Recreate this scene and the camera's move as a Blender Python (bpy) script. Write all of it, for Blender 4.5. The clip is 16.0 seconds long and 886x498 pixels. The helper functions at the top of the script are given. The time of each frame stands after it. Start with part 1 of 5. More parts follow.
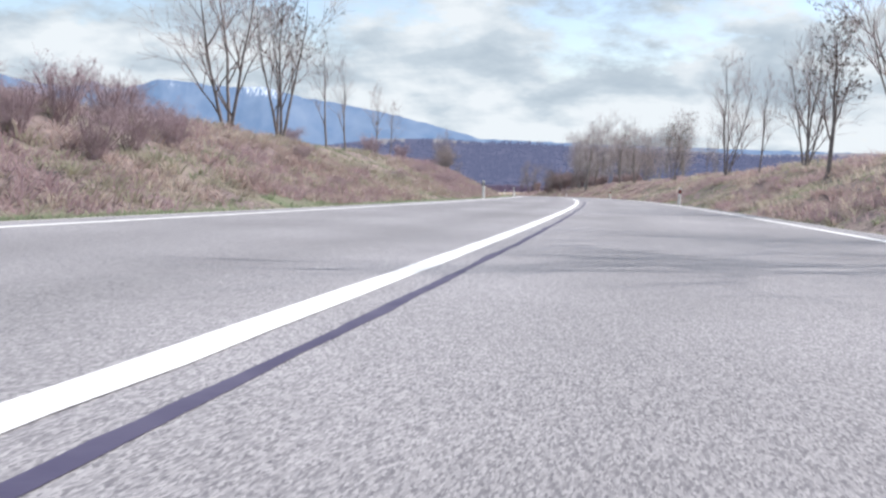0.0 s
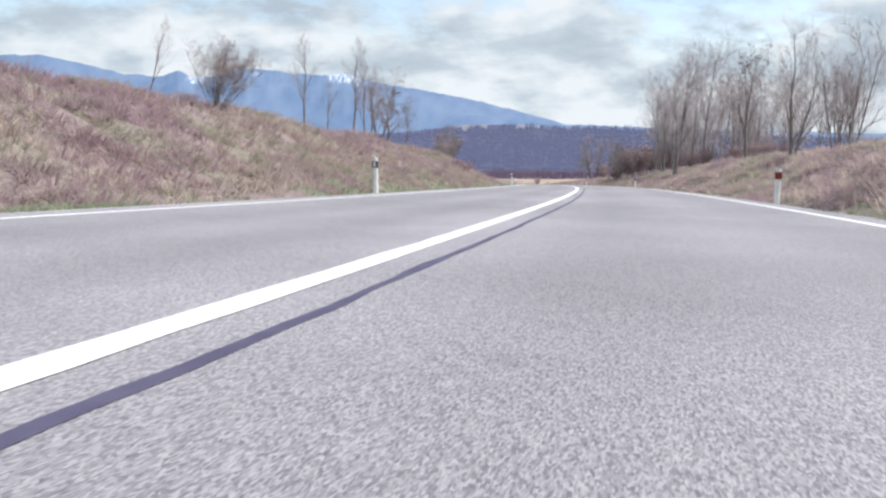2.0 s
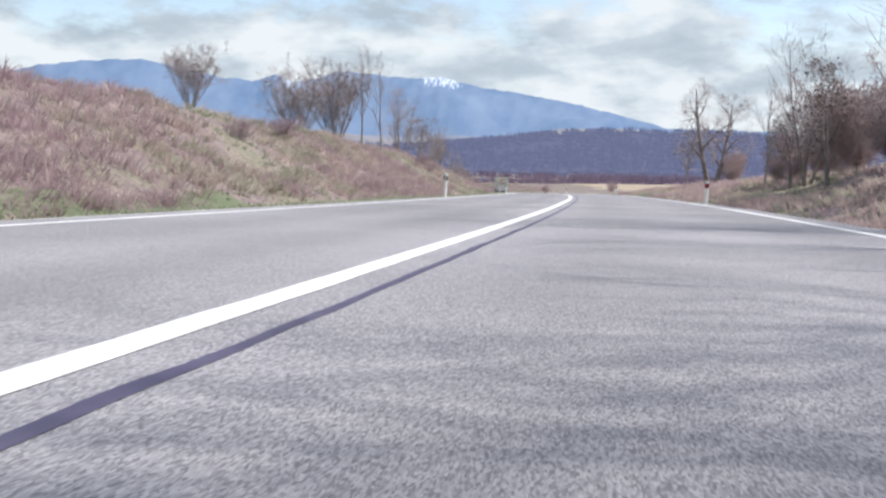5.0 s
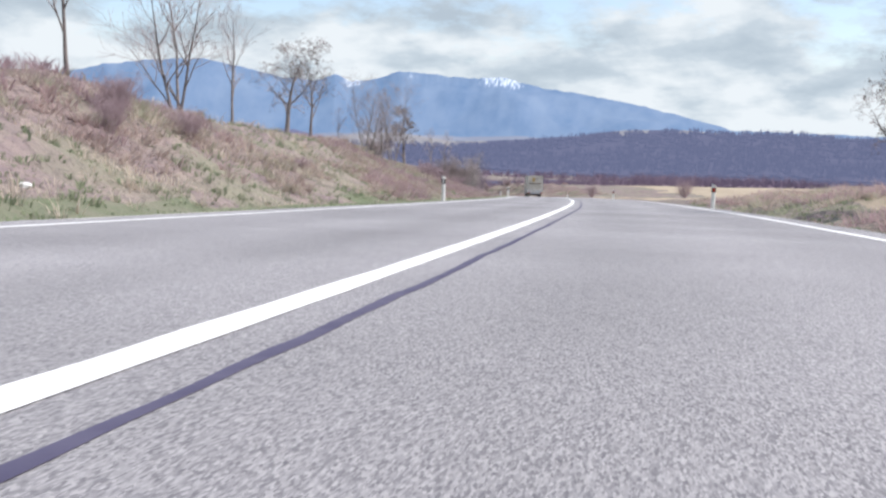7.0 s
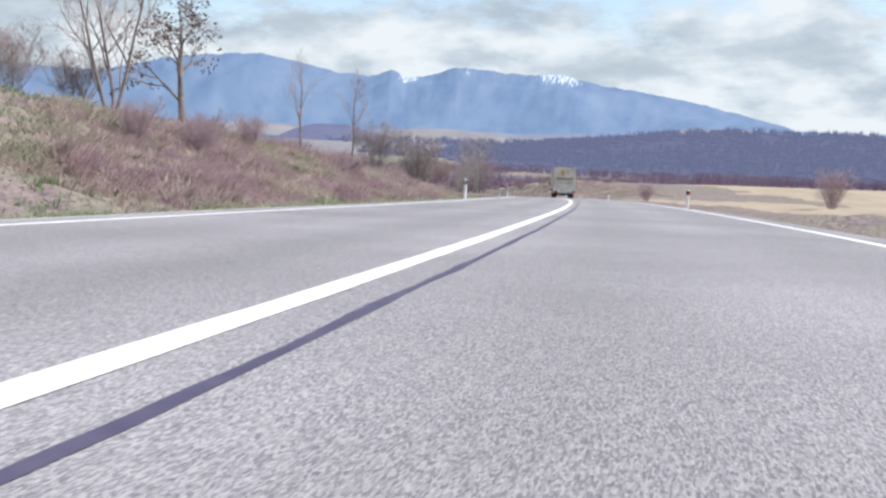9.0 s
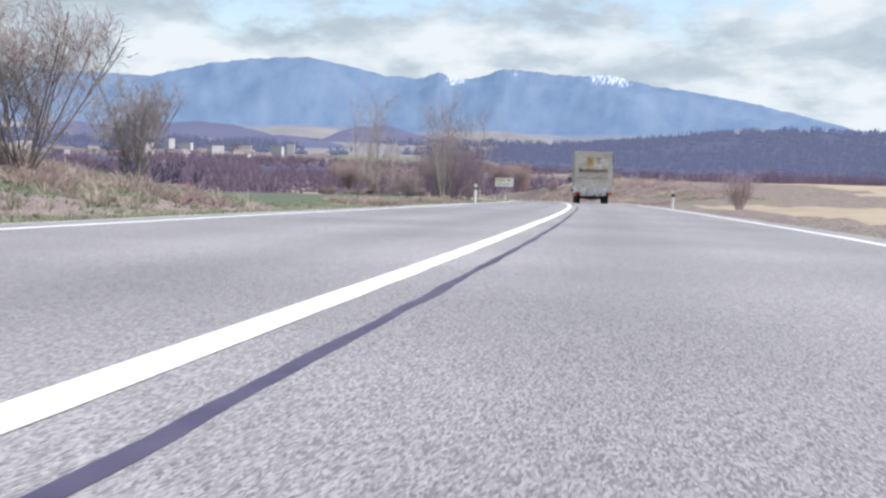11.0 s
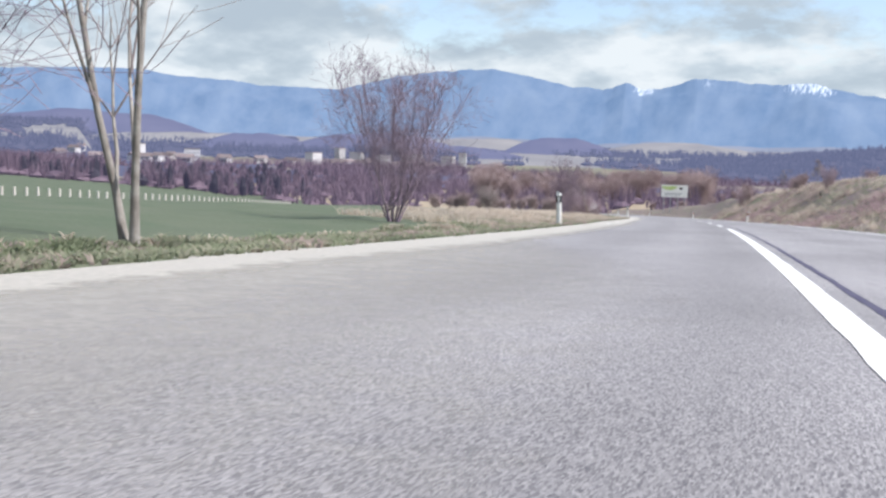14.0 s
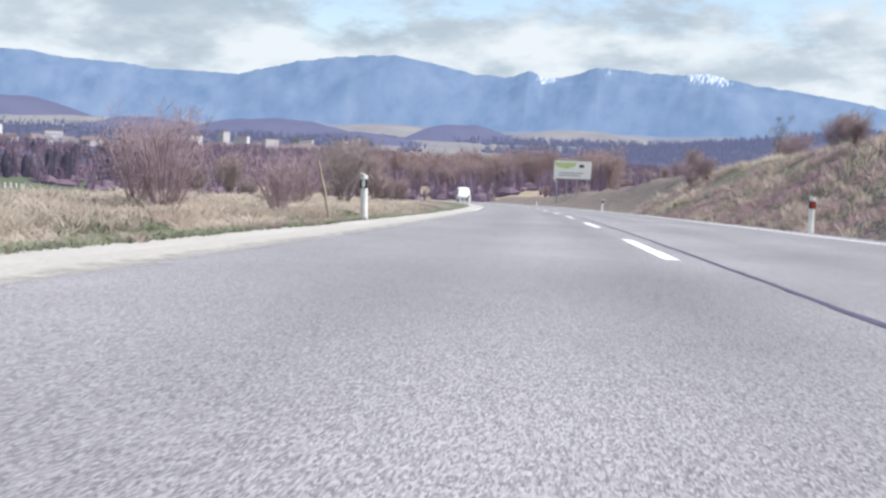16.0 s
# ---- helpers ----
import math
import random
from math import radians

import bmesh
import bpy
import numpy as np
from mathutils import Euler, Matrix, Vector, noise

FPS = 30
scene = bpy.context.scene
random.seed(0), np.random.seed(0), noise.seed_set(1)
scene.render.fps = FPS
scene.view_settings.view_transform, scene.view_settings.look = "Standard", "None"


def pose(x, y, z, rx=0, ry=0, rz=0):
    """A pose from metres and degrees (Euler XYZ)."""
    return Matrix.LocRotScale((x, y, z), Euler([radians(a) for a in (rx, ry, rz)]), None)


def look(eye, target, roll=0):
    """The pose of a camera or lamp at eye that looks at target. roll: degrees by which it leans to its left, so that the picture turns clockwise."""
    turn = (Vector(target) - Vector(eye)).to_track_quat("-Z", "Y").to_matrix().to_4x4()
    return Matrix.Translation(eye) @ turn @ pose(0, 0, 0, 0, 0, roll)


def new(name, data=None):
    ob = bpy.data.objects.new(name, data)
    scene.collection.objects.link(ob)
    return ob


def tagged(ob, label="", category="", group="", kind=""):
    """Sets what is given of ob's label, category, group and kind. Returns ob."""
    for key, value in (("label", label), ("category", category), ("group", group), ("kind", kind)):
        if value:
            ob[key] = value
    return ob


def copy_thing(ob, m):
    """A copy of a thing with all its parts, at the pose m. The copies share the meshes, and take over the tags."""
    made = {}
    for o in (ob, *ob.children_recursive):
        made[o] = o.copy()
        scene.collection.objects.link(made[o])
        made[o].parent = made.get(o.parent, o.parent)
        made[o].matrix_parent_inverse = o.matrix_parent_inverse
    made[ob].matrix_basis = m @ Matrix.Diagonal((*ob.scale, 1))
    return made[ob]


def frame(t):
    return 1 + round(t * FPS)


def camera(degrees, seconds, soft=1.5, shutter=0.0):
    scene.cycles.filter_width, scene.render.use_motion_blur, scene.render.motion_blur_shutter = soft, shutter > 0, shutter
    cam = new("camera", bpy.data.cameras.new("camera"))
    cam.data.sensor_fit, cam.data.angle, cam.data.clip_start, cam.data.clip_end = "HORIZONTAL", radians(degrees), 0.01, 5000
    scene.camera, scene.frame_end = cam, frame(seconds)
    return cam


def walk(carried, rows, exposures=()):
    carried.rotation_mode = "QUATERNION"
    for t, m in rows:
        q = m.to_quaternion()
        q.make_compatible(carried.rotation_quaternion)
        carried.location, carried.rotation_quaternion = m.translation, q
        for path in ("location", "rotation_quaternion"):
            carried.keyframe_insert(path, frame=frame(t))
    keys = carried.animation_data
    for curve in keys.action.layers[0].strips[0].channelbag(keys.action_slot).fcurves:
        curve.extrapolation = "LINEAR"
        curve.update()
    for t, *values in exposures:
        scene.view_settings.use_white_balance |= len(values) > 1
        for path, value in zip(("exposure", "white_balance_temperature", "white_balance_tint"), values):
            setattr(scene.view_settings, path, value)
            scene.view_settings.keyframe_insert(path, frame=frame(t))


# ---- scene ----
cam = camera(47.1, 16.0, soft=2.6)
PATH = [
    (0, (0.974, 0.000, 0.404), (-0.775, 9.792, -0.621), 1.93),
    (0.5, (0.904, 18.460, -0.355), (-1.051, 28.211, -1.405), 1.57),
    (1, (0.390, 36.289, -1.107), (-1.795, 45.991, -2.153), 1.17),
    (1.5, (-0.510, 53.413, -1.847), (-2.856, 63.069, -2.964), 1.09),
    (2, (-1.692, 69.766, -2.576), (-4.263, 79.359, -3.749), 1.37),
    (2.5, (-3.078, 85.351, -3.276), (-5.777, 94.911, -4.422), 1.43),
    (3, (-4.743, 100.153, -3.961), (-7.628, 109.661, -5.091), 1.58),
    (3.5, (-6.423, 114.323, -4.618), (-9.431, 123.793, -5.750), 1.44),
    (4, (-8.356, 127.957, -5.284), (-11.556, 137.359, -6.453), 1.35),
    (4.6, (-10.885, 143.617, -6.050), (-14.259, 152.959, -7.209), 1.42),
    (5.4, (-14.519, 163.354, -7.047), (-18.116, 172.614, -8.191), 1.52),
    (6, (-17.428, 177.448, -7.772), (-21.185, 186.645, -8.907), 1.59),
    (6.5, (-19.974, 188.808, -8.374), (-23.867, 197.949, -9.509), 1.69),
    (7, (-22.652, 199.880, -8.982), (-26.687, 208.957, -10.135), 1.84),
    (7.5, (-25.401, 210.741, -9.562), (-29.545, 219.768, -10.719), 1.88),
    (8, (-28.326, 221.425, -10.189), (-32.576, 230.402, -11.350), 1.92),
    (8.5, (-31.226, 231.961, -10.765), (-35.614, 240.870, -11.944), 2.20),
    (9, (-34.286, 242.269, -11.363), (-38.809, 251.107, -12.560), 2.47),
    (9.6, (-38.147, 254.415, -12.098), (-42.803, 263.184, -13.291), 2.32),
    (10.3, (-42.856, 268.377, -12.957), (-47.663, 277.065, -14.146), 2.15),
    (11, (-47.788, 282.148, -13.822), (-52.742, 290.754, -15.006), 1.98),
    (11.5, (-51.483, 291.977, -14.445), (-56.541, 300.522, -15.626), 1.85),
    (12, (-55.343, 301.931, -15.109), (-60.503, 310.412, -16.311), 1.78),
    (12.5, (-59.392, 311.971, -15.778), (-64.696, 320.369, -16.940), 1.21),
    (13, (-63.750, 322.016, -16.459), (-69.322, 330.243, -17.585), 1.39),
    (13.25, (-66.147, 327.031, -16.812), (-71.912, 335.128, -17.912), 1.74),
    (13.5, (-68.614, 332.111, -17.182), (-74.571, 340.070, -18.257), 2.10),
    (13.75, (-71.355, 337.169, -17.554), (-77.558, 344.936, -18.649), 1.97),
    (14, (-74.169, 342.288, -17.940), (-80.613, 349.853, -19.056), 1.84),
    (14.25, (-77.192, 347.517, -18.342), (-83.523, 355.170, -19.502), 2.32),
    (14.5, (-80.166, 353.060, -18.765), (-86.389, 360.800, -19.937), 2.65),
    (15, (-86.504, 364.890, -19.664), (-92.517, 372.793, -20.843), 3.23),
    (15.5, (-93.190, 378.300, -20.685), (-98.916, 386.414, -21.860), 3.14),
    (16, (-99.367, 391.394, -21.681), (-105.065, 399.525, -22.877), 2.36),
]
walk(cam, [(t, look(eye, target, roll)) for t, eye, target, roll in PATH], [(0, 0.53, 6230, 15.5), (5, 0.52, 6230, 15.5), (16, 0.52, 6180, 15)])

# ---- light ----
world = bpy.data.worlds.new("sky")
scene.world = world
world.use_nodes = True
SUN_EL, SUN_AZ = 49.0, 66.0  # degrees above the ground, and clockwise from +y


def world_sky():
    nt = world.node_tree
    n, l = nt.nodes, nt.links
    n.clear()
    out = n.new("ShaderNodeOutputWorld")
    bg = n.new("ShaderNodeBackground")
    sky = n.new("ShaderNodeTexSky")
    sky.sky_type = "NISHITA"
    sky.sun_disc = False
    sky.sun_elevation = radians(SUN_EL)
    sky.sun_rotation = radians(SUN_AZ)
    bg.inputs["Strength"].default_value = 0.13
    co = n.new("ShaderNodeTexCoord")
    sep = n.new("ShaderNodeSeparateXYZ")
    l.new(co.outputs["Generated"], sep.inputs[0])
    up = n.new("ShaderNodeMath"); up.operation = "MAXIMUM"; up.inputs[1].default_value = 0.0
    l.new(sep.outputs["Z"], up.inputs[0])
    den = n.new("ShaderNodeMath"); den.operation = "ADD"; den.inputs[1].default_value = 0.34
    l.new(up.outputs[0], den.inputs[0])
    dx = n.new("ShaderNodeMath"); dx.operation = "DIVIDE"
    dy = n.new("ShaderNodeMath"); dy.operation = "DIVIDE"
    l.new(sep.outputs["X"], dx.inputs[0]); l.new(den.outputs[0], dx.inputs[1])
    l.new(sep.outputs["Y"], dy.inputs[0]); l.new(den.outputs[0], dy.inputs[1])
    flat = n.new("ShaderNodeCombineXYZ")
    l.new(dx.outputs[0], flat.inputs[0]); l.new(dy.outputs[0], flat.inputs[1])
    big = n.new("ShaderNodeTexNoise")
    big.inputs["Scale"].default_value = 2.4
    big.inputs["Detail"].default_value = 7
    big.inputs["Roughness"].default_value = 0.62
    l.new(flat.outputs[0], big.inputs["Vector"])
    cover = n.new("ShaderNodeMapRange")
    cover.inputs[1].default_value = 0.43; cover.inputs[2].default_value = 0.53
    low = n.new("ShaderNodeMapRange")
    low.inputs[1].default_value = 0.12; low.inputs[2].default_value = 0.03
    low.inputs[3].default_value = 0.0; low.inputs[4].default_value = 0.22
    l.new(up.outputs[0], low.inputs[0])
    more = n.new("ShaderNodeMath"); more.operation = "ADD"
    l.new(big.outputs[0], more.inputs[0]); l.new(low.outputs[0], more.inputs[1])
    l.new(more.outputs[0], cover.inputs[0])
    thick = n.new("ShaderNodeTexNoise")
    thick.inputs["Scale"].default_value = 3.0
    thick.inputs["Detail"].default_value = 7
    thick.inputs["Roughness"].default_value = 0.56
    off = n.new("ShaderNodeVectorMath"); off.operation = "ADD"; off.inputs[1].default_value = (3.1, 7.4, 2.0)
    l.new(flat.outputs[0], off.inputs[0]); l.new(off.outputs[0], thick.inputs["Vector"])
    tone = n.new("ShaderNodeValToRGB")
    tone.color_ramp.elements[0].position = 0.36; tone.color_ramp.elements[0].color = (4.6, 4.95, 4.85, 1)
    tone.color_ramp.elements[1].position = 0.60; tone.color_ramp.elements[1].color = (2.6, 3.1, 3.35, 1)
    for at, c in ((0.44, (3.75, 4.2, 4.25, 1)), (0.475, (3.25, 3.75, 3.9, 1)), (0.54, (2.8, 3.3, 3.5, 1))):
        tone.color_ramp.elements.new(at).color = c
    pale = n.new("ShaderNodeMath"); pale.operation = "MULTIPLY_ADD"; pale.inputs[1].default_value = -0.5
    l.new(low.outputs[0], pale.inputs[0]); l.new(thick.outputs[0], pale.inputs[2])
    l.new(pale.outputs[0], tone.inputs[0])
    mix = n.new("ShaderNodeMixRGB")
    l.new(cover.outputs[0], mix.inputs[0])
    l.new(sky.outputs[0], mix.inputs[1]); l.new(tone.outputs[0], mix.inputs[2])
    l.new(mix.outputs[0], bg.inputs[0]); l.new(bg.outputs[0], out.inputs[0])


world_sky()
sun = new("sun", bpy.data.lights.new("sun", "SUN"))
sun.data.energy, sun.data.angle, sun.data.color = 4.0, radians(0.6), (1.0, 0.95, 0.87)
_az, _el = radians(SUN_AZ), radians(SUN_EL)
sun.matrix_world = look((0, 0, 60), Vector((0, 0, 60)) - Vector((math.sin(_az) * math.cos(_el), math.cos(_az) * math.cos(_el), math.sin(_el))))

# ---- materials ----
def mat(name, base, second=None, scale=8.0, rough=0.8, bump=0.15, fine=60.0, metallic=0.0, spec=0.3, dist=0.02, third=None, third_scale=1.0, amount=0.5, per_object=0.0):
    """Principled material with two scales of variation and a fine relief."""
    m = bpy.data.materials.new(name)
    m.use_nodes = True
    nt = m.node_tree
    n, l = nt.nodes, nt.links
    b = n["Principled BSDF"]
    b.inputs["Roughness"].default_value = rough
    b.inputs["Metallic"].default_value = metallic
    b.inputs["Specular IOR Level"].default_value = spec
    co = n.new("ShaderNodeTexCoord")
    big = n.new("ShaderNodeTexNoise")
    big.inputs["Scale"].default_value = scale
    big.inputs["Detail"].default_value = 5
    l.new(co.outputs["Object"], big.inputs["Vector"])
    ramp = n.new("ShaderNodeValToRGB")
    ramp.color_ramp.elements[0].position = 0.35
    ramp.color_ramp.elements[1].position = 0.65
    ramp.color_ramp.elements[0].color = (*base, 1)
    ramp.color_ramp.elements[1].color = (*(second or [c * 0.75 for c in base]), 1)
    l.new(big.outputs[0], ramp.inputs[0])
    last = ramp.outputs[0]
    if third:
        wide = n.new("ShaderNodeTexNoise")
        wide.inputs["Scale"].default_value = third_scale
        wide.inputs["Detail"].default_value = 4
        l.new(co.outputs["Object"], wide.inputs["Vector"])
        step = n.new("ShaderNodeMapRange")
        step.inputs[1].default_value, step.inputs[2].default_value = 0.45, 0.62
        step.inputs[4].default_value = amount
        l.new(wide.outputs[0], step.inputs[0])
        mx = n.new("ShaderNodeMixRGB")
        l.new(step.outputs[0], mx.inputs[0])
        l.new(last, mx.inputs[1])
        mx.inputs[2].default_value = (*third, 1)
        last = mx.outputs[0]
    if per_object:
        info = n.new("ShaderNodeObjectInfo")
        hsv = n.new("ShaderNodeHueSaturation")
        rng = n.new("ShaderNodeMapRange")
        rng.inputs[3].default_value, rng.inputs[4].default_value = 1 - per_object, 1 + per_object
        l.new(info.outputs["Random"], rng.inputs[0])
        l.new(rng.outputs[0], hsv.inputs["Value"])
        l.new(last, hsv.inputs["Color"])
        last = hsv.outputs[0]
    l.new(last, b.inputs["Base Color"])
    small = n.new("ShaderNodeTexNoise")
    small.inputs["Scale"].default_value = fine
    small.inputs["Detail"].default_value = 3
    l.new(co.outputs["Object"], small.inputs["Vector"])
    bp = n.new("ShaderNodeBump")
    bp.inputs["Strength"].default_value = bump
    bp.inputs["Distance"].default_value = dist
    l.new(small.outputs[0], bp.inputs["Height"])
    l.new(bp.outputs[0], b.inputs["Normal"])
    return m


def asphalt_mat():
    m = bpy.data.materials.new("asphalt")
    m.use_nodes = True
    nt = m.node_tree
    n, l = nt.nodes, nt.links
    b = n["Principled BSDF"]
    b.inputs["Roughness"].default_value = 0.75
    b.inputs["Specular IOR Level"].default_value = 0.35
    co = n.new("ShaderNodeTexCoord")
    side, along = n.new("ShaderNodeAttribute"), n.new("ShaderNodeAttribute")
    side.attribute_name, along.attribute_name = "aside", "along"
    lay = n.new("ShaderNodeCombineXYZ")
    l.new(side.outputs["Fac"], lay.inputs[0]); l.new(along.outputs["Fac"], lay.inputs[1])
    cell = n.new("ShaderNodeTexVoronoi")
    cell.inputs["Scale"].default_value = 260
    l.new(lay.outputs[0], cell.inputs["Vector"])
    lot = n.new("ShaderNodeSeparateColor")
    l.new(cell.outputs["Color"], lot.inputs[0])
    dust = n.new("ShaderNodeTexNoise")
    dust.inputs["Scale"].default_value = 150
    dust.inputs["Detail"].default_value = 3
    l.new(lay.outputs[0], dust.inputs["Vector"])
    grit = n.new("ShaderNodeMixRGB")
    grit.inputs[0].default_value = 0.5
    l.new(lot.outputs[0], grit.inputs[1]); l.new(dust.outputs[0], grit.inputs[2])
    stone = n.new("ShaderNodeValToRGB")
    e = stone.color_ramp.elements
    e[0].position, e[0].color = 0.20, (0.125, 0.12, 0.132, 1)
    e[1].position, e[1].color = 0.80, (0.385, 0.372, 0.376, 1)
    l.new(grit.outputs[0], stone.inputs[0])
    wide = n.new("ShaderNodeTexNoise")
    wide.inputs["Scale"].default_value = 0.35
    wide.inputs["Detail"].default_value = 6
    l.new(co.outputs["Object"], wide.inputs["Vector"])
    wr = n.new("ShaderNodeMapRange")
    wr.inputs[1].default_value, wr.inputs[2].default_value = 0.3, 0.7
    wr.inputs[3].default_value, wr.inputs[4].default_value = 0.82, 1.12
    l.new(wide.outputs[0], wr.inputs[0])
    lane = n.new("ShaderNodeAttribute")
    lane.attribute_name = "across"
    worn = n.new("ShaderNodeValToRGB")
    worn.color_ramp.interpolation = "EASE"
    marks = ((0.0, 1.10), (0.10, 1.02), (0.20, 0.92), (0.29, 1.06), (0.38, 0.90), (0.445, 1.06), (0.49, 1.13), (0.54, 1.06), (0.61, 0.94), (0.73, 1.06), (0.84, 0.94), (1.0, 1.06))
    we = worn.color_ramp.elements
    we[0].position, we[0].color = marks[0][0], (marks[0][1] * 0.8,) * 3 + (1,)
    we[1].position, we[1].color = marks[-1][0], (marks[-1][1] * 0.8,) * 3 + (1,)
    for at, value in marks[1:-1]:
        we.new(at).color = (value * 0.8,) * 3 + (1,)
    l.new(lane.outputs["Fac"], worn.inputs[0])
    both = n.new("ShaderNodeMath"); both.operation = "MULTIPLY"
    l.new(wr.outputs[0], both.inputs[0]); l.new(worn.outputs[0], both.inputs[1])
    gain = n.new("ShaderNodeMath"); gain.operation = "MULTIPLY"; gain.inputs[1].default_value = 1.25
    l.new(both.outputs[0], gain.inputs[0])
    mul = n.new("ShaderNodeMixRGB"); mul.blend_type = "MULTIPLY"; mul.inputs[0].default_value = 1
    l.new(stone.outputs[0], mul.inputs[1]); l.new(gain.outputs[0], mul.inputs[2])
    l.new(mul.outputs[0], b.inputs["Base Color"])
    bp = n.new("ShaderNodeBump")
    bp.inputs["Strength"].default_value = 0.25; bp.inputs["Distance"].default_value = 0.003
    l.new(grit.outputs[0], bp.inputs["Height"])
    l.new(bp.outputs[0], b.inputs["Normal"])
    return m


ASPHALT = asphalt_mat()
PAINT = mat("road_paint", (0.80, 0.80, 0.79), (0.70, 0.70, 0.69), 9, 0.6, 0.2, 70)
TAR = mat("tar_seal", (0.06, 0.052, 0.098), (0.085, 0.076, 0.125), 6, 0.6, 0.03, 50)
GRAVEL = mat("gravel", (0.50, 0.48, 0.435), (0.40, 0.385, 0.35), 22, 0.9, 0.6, 60, third=(0.52, 0.50, 0.47), third_scale=0.6)
GRASS = mat("verge_grass", (0.135, 0.155, 0.095), (0.195, 0.185, 0.14), 1.6, 0.9, 0.6, 14, dist=0.08, third=(0.125, 0.16, 0.085), third_scale=0.35, amount=0.7)
BANK = mat("dry_bank_grass", (0.275, 0.222, 0.20), (0.19, 0.148, 0.15), 2.0, 0.95, 0.9, 6, dist=0.2, third=(0.215, 0.21, 0.15), third_scale=0.45, amount=0.8)
FIELD = mat("green_field", (0.088, 0.116, 0.072), (0.115, 0.134, 0.09), 0.6, 0.9, 0.4, 9, dist=0.05)
STUBBLE = mat("dry_field", (0.39, 0.325, 0.24), (0.32, 0.265, 0.195), 0.25, 0.95, 0.5, 8, dist=0.06)
VALLEY = mat("valley_land", (0.16, 0.13, 0.13), (0.26, 0.22, 0.185), 0.004, 0.95, 0.3, 0.2, third=(0.17, 0.20, 0.11), third_scale=0.0022, amount=0.8)
BARK = mat("bark", (0.25, 0.22, 0.205), (0.16, 0.135, 0.13), 7, 0.9, 0.6, 40)
TWIG = mat("twigs", (0.40, 0.345, 0.335), (0.31, 0.26, 0.255), 3, 0.9, 0.2, 30)
WHITE_PLASTIC = mat("white_plastic", (0.78, 0.78, 0.76), (0.66, 0.66, 0.63), 6, 0.45, 0.05, 40)
BLACK_PLASTIC = mat("black_plastic", (0.02, 0.02, 0.022), (0.035, 0.035, 0.035), 10, 0.5, 0.1, 60)

# ---- the road's line ----
TURNS = [(-60, -4.23), (-40, -2.82), (-20, -1.41), (0, 0.00), (20, 1.37), (40, 2.70), (60, 4.00), (80, 5.31), (100, 6.64), (120, 7.99), (140, 9.38), (160, 10.79), (180, 12.22), (200, 13.68), (220, 15.15), (240, 16.61), (260, 18.08), (280, 19.53), (300, 20.97), (320, 22.39), (340, 23.79), (360, 25.20), (380, 26.61), (400, 28.05), (420, 29.54), (470, 32.74), (540, 38.04), (750, 43.54)]
FALL = [(-60, 2.45), (-40, 1.63), (-20, 0.82), (0, 0.00), (20, -0.83), (40, -1.67), (60, -2.54), (80, -3.44), (100, -4.35), (120, -5.29), (140, -6.26), (160, -7.25), (180, -8.26), (200, -9.31), (220, -10.38), (240, -11.49), (260, -12.62), (280, -13.79), (300, -14.98), (320, -16.22), (340, -17.48), (360, -18.78), (380, -20.11), (400, -21.48), (420, -22.89), (440, -24.29), (460, -25.70), (480, -27.10), (500, -28.51), (520, -29.91), (600, -35.53), (760, -46.77)]
STEP = 1.0
_S = np.arange(-60.0, 760.1, STEP)
_H = np.radians(np.interp(_S, [a for a, b in TURNS], [b for a, b in TURNS]))
_X = np.concatenate([[0], np.cumsum(-np.sin((_H[1:] + _H[:-1]) / 2) * STEP)])
_Y = np.concatenate([[0], np.cumsum(np.cos((_H[1:] + _H[:-1]) / 2) * STEP)])
_X -= _X[60]
_Y -= _Y[60]


def road_z(s):
    return float(np.interp(s, [a for a, b in FALL], [b for a, b in FALL]))


CANT_AT = (0, 40, 90, 205, 222, 250, 285, 320, 332, 345, 372, 392)
CANT = (0.006, 0.007, 0.010, 0.010, 0.015, 0.016, 0.011, 0.010, 0.015, 0.020, 0.019, 0.012)


def cant(s):
    """How far the road leans into its bend, as a rise for each metre to the right."""
    return float(np.interp(s, CANT_AT, CANT))


def road(s, u, up=0.0):
    """The place s metres along the centre line and u metres to its right, up metres over the road's grade."""
    a = np.interp(s, _S, _H)
    return Vector((np.interp(s, _S, _X) + math.cos(a) * u, np.interp(s, _S, _Y) + math.sin(a) * u, road_z(s) + cant(s) * min(4.3, max(-4.3, u)) + up))


def heading(s):
    return math.degrees(np.interp(s, _S, _H))


def smooth(a, b, x):
    t = min(1.0, max(0.0, (x - a) / (b - a)))
    return t * t * (3 - 2 * t)


def knots(x, pairs):
    return float(np.interp(x, [a for a, b in pairs], [b for a, b in pairs]))


LEFT_EDGE, RIGHT_EDGE = -3.75, 4.0
LEFT_BANK = [(-60, 1.7), (20, 1.85), (60, 2.2), (100, 2.35), (160, 2.5), (245, 2.45), (258, 2.2), (272, 1.85), (298, 1.25), (316, 0.05), (340, -0.05), (380, 0.05), (420, 0.15), (760, 0.1)]
RIGHT_BANK = [(-60, 2.3), (60, 2.2), (140, 2.05), (175, 1.7), (200, 1.35), (230, 1.05), (270, 0.5), (300, 0.1), (345, 0.05), (370, 1.0), (400, 2.4), (425, 3.2), (450, 3.4), (500, 2.4), (560, 1.2), (760, 0.4)]


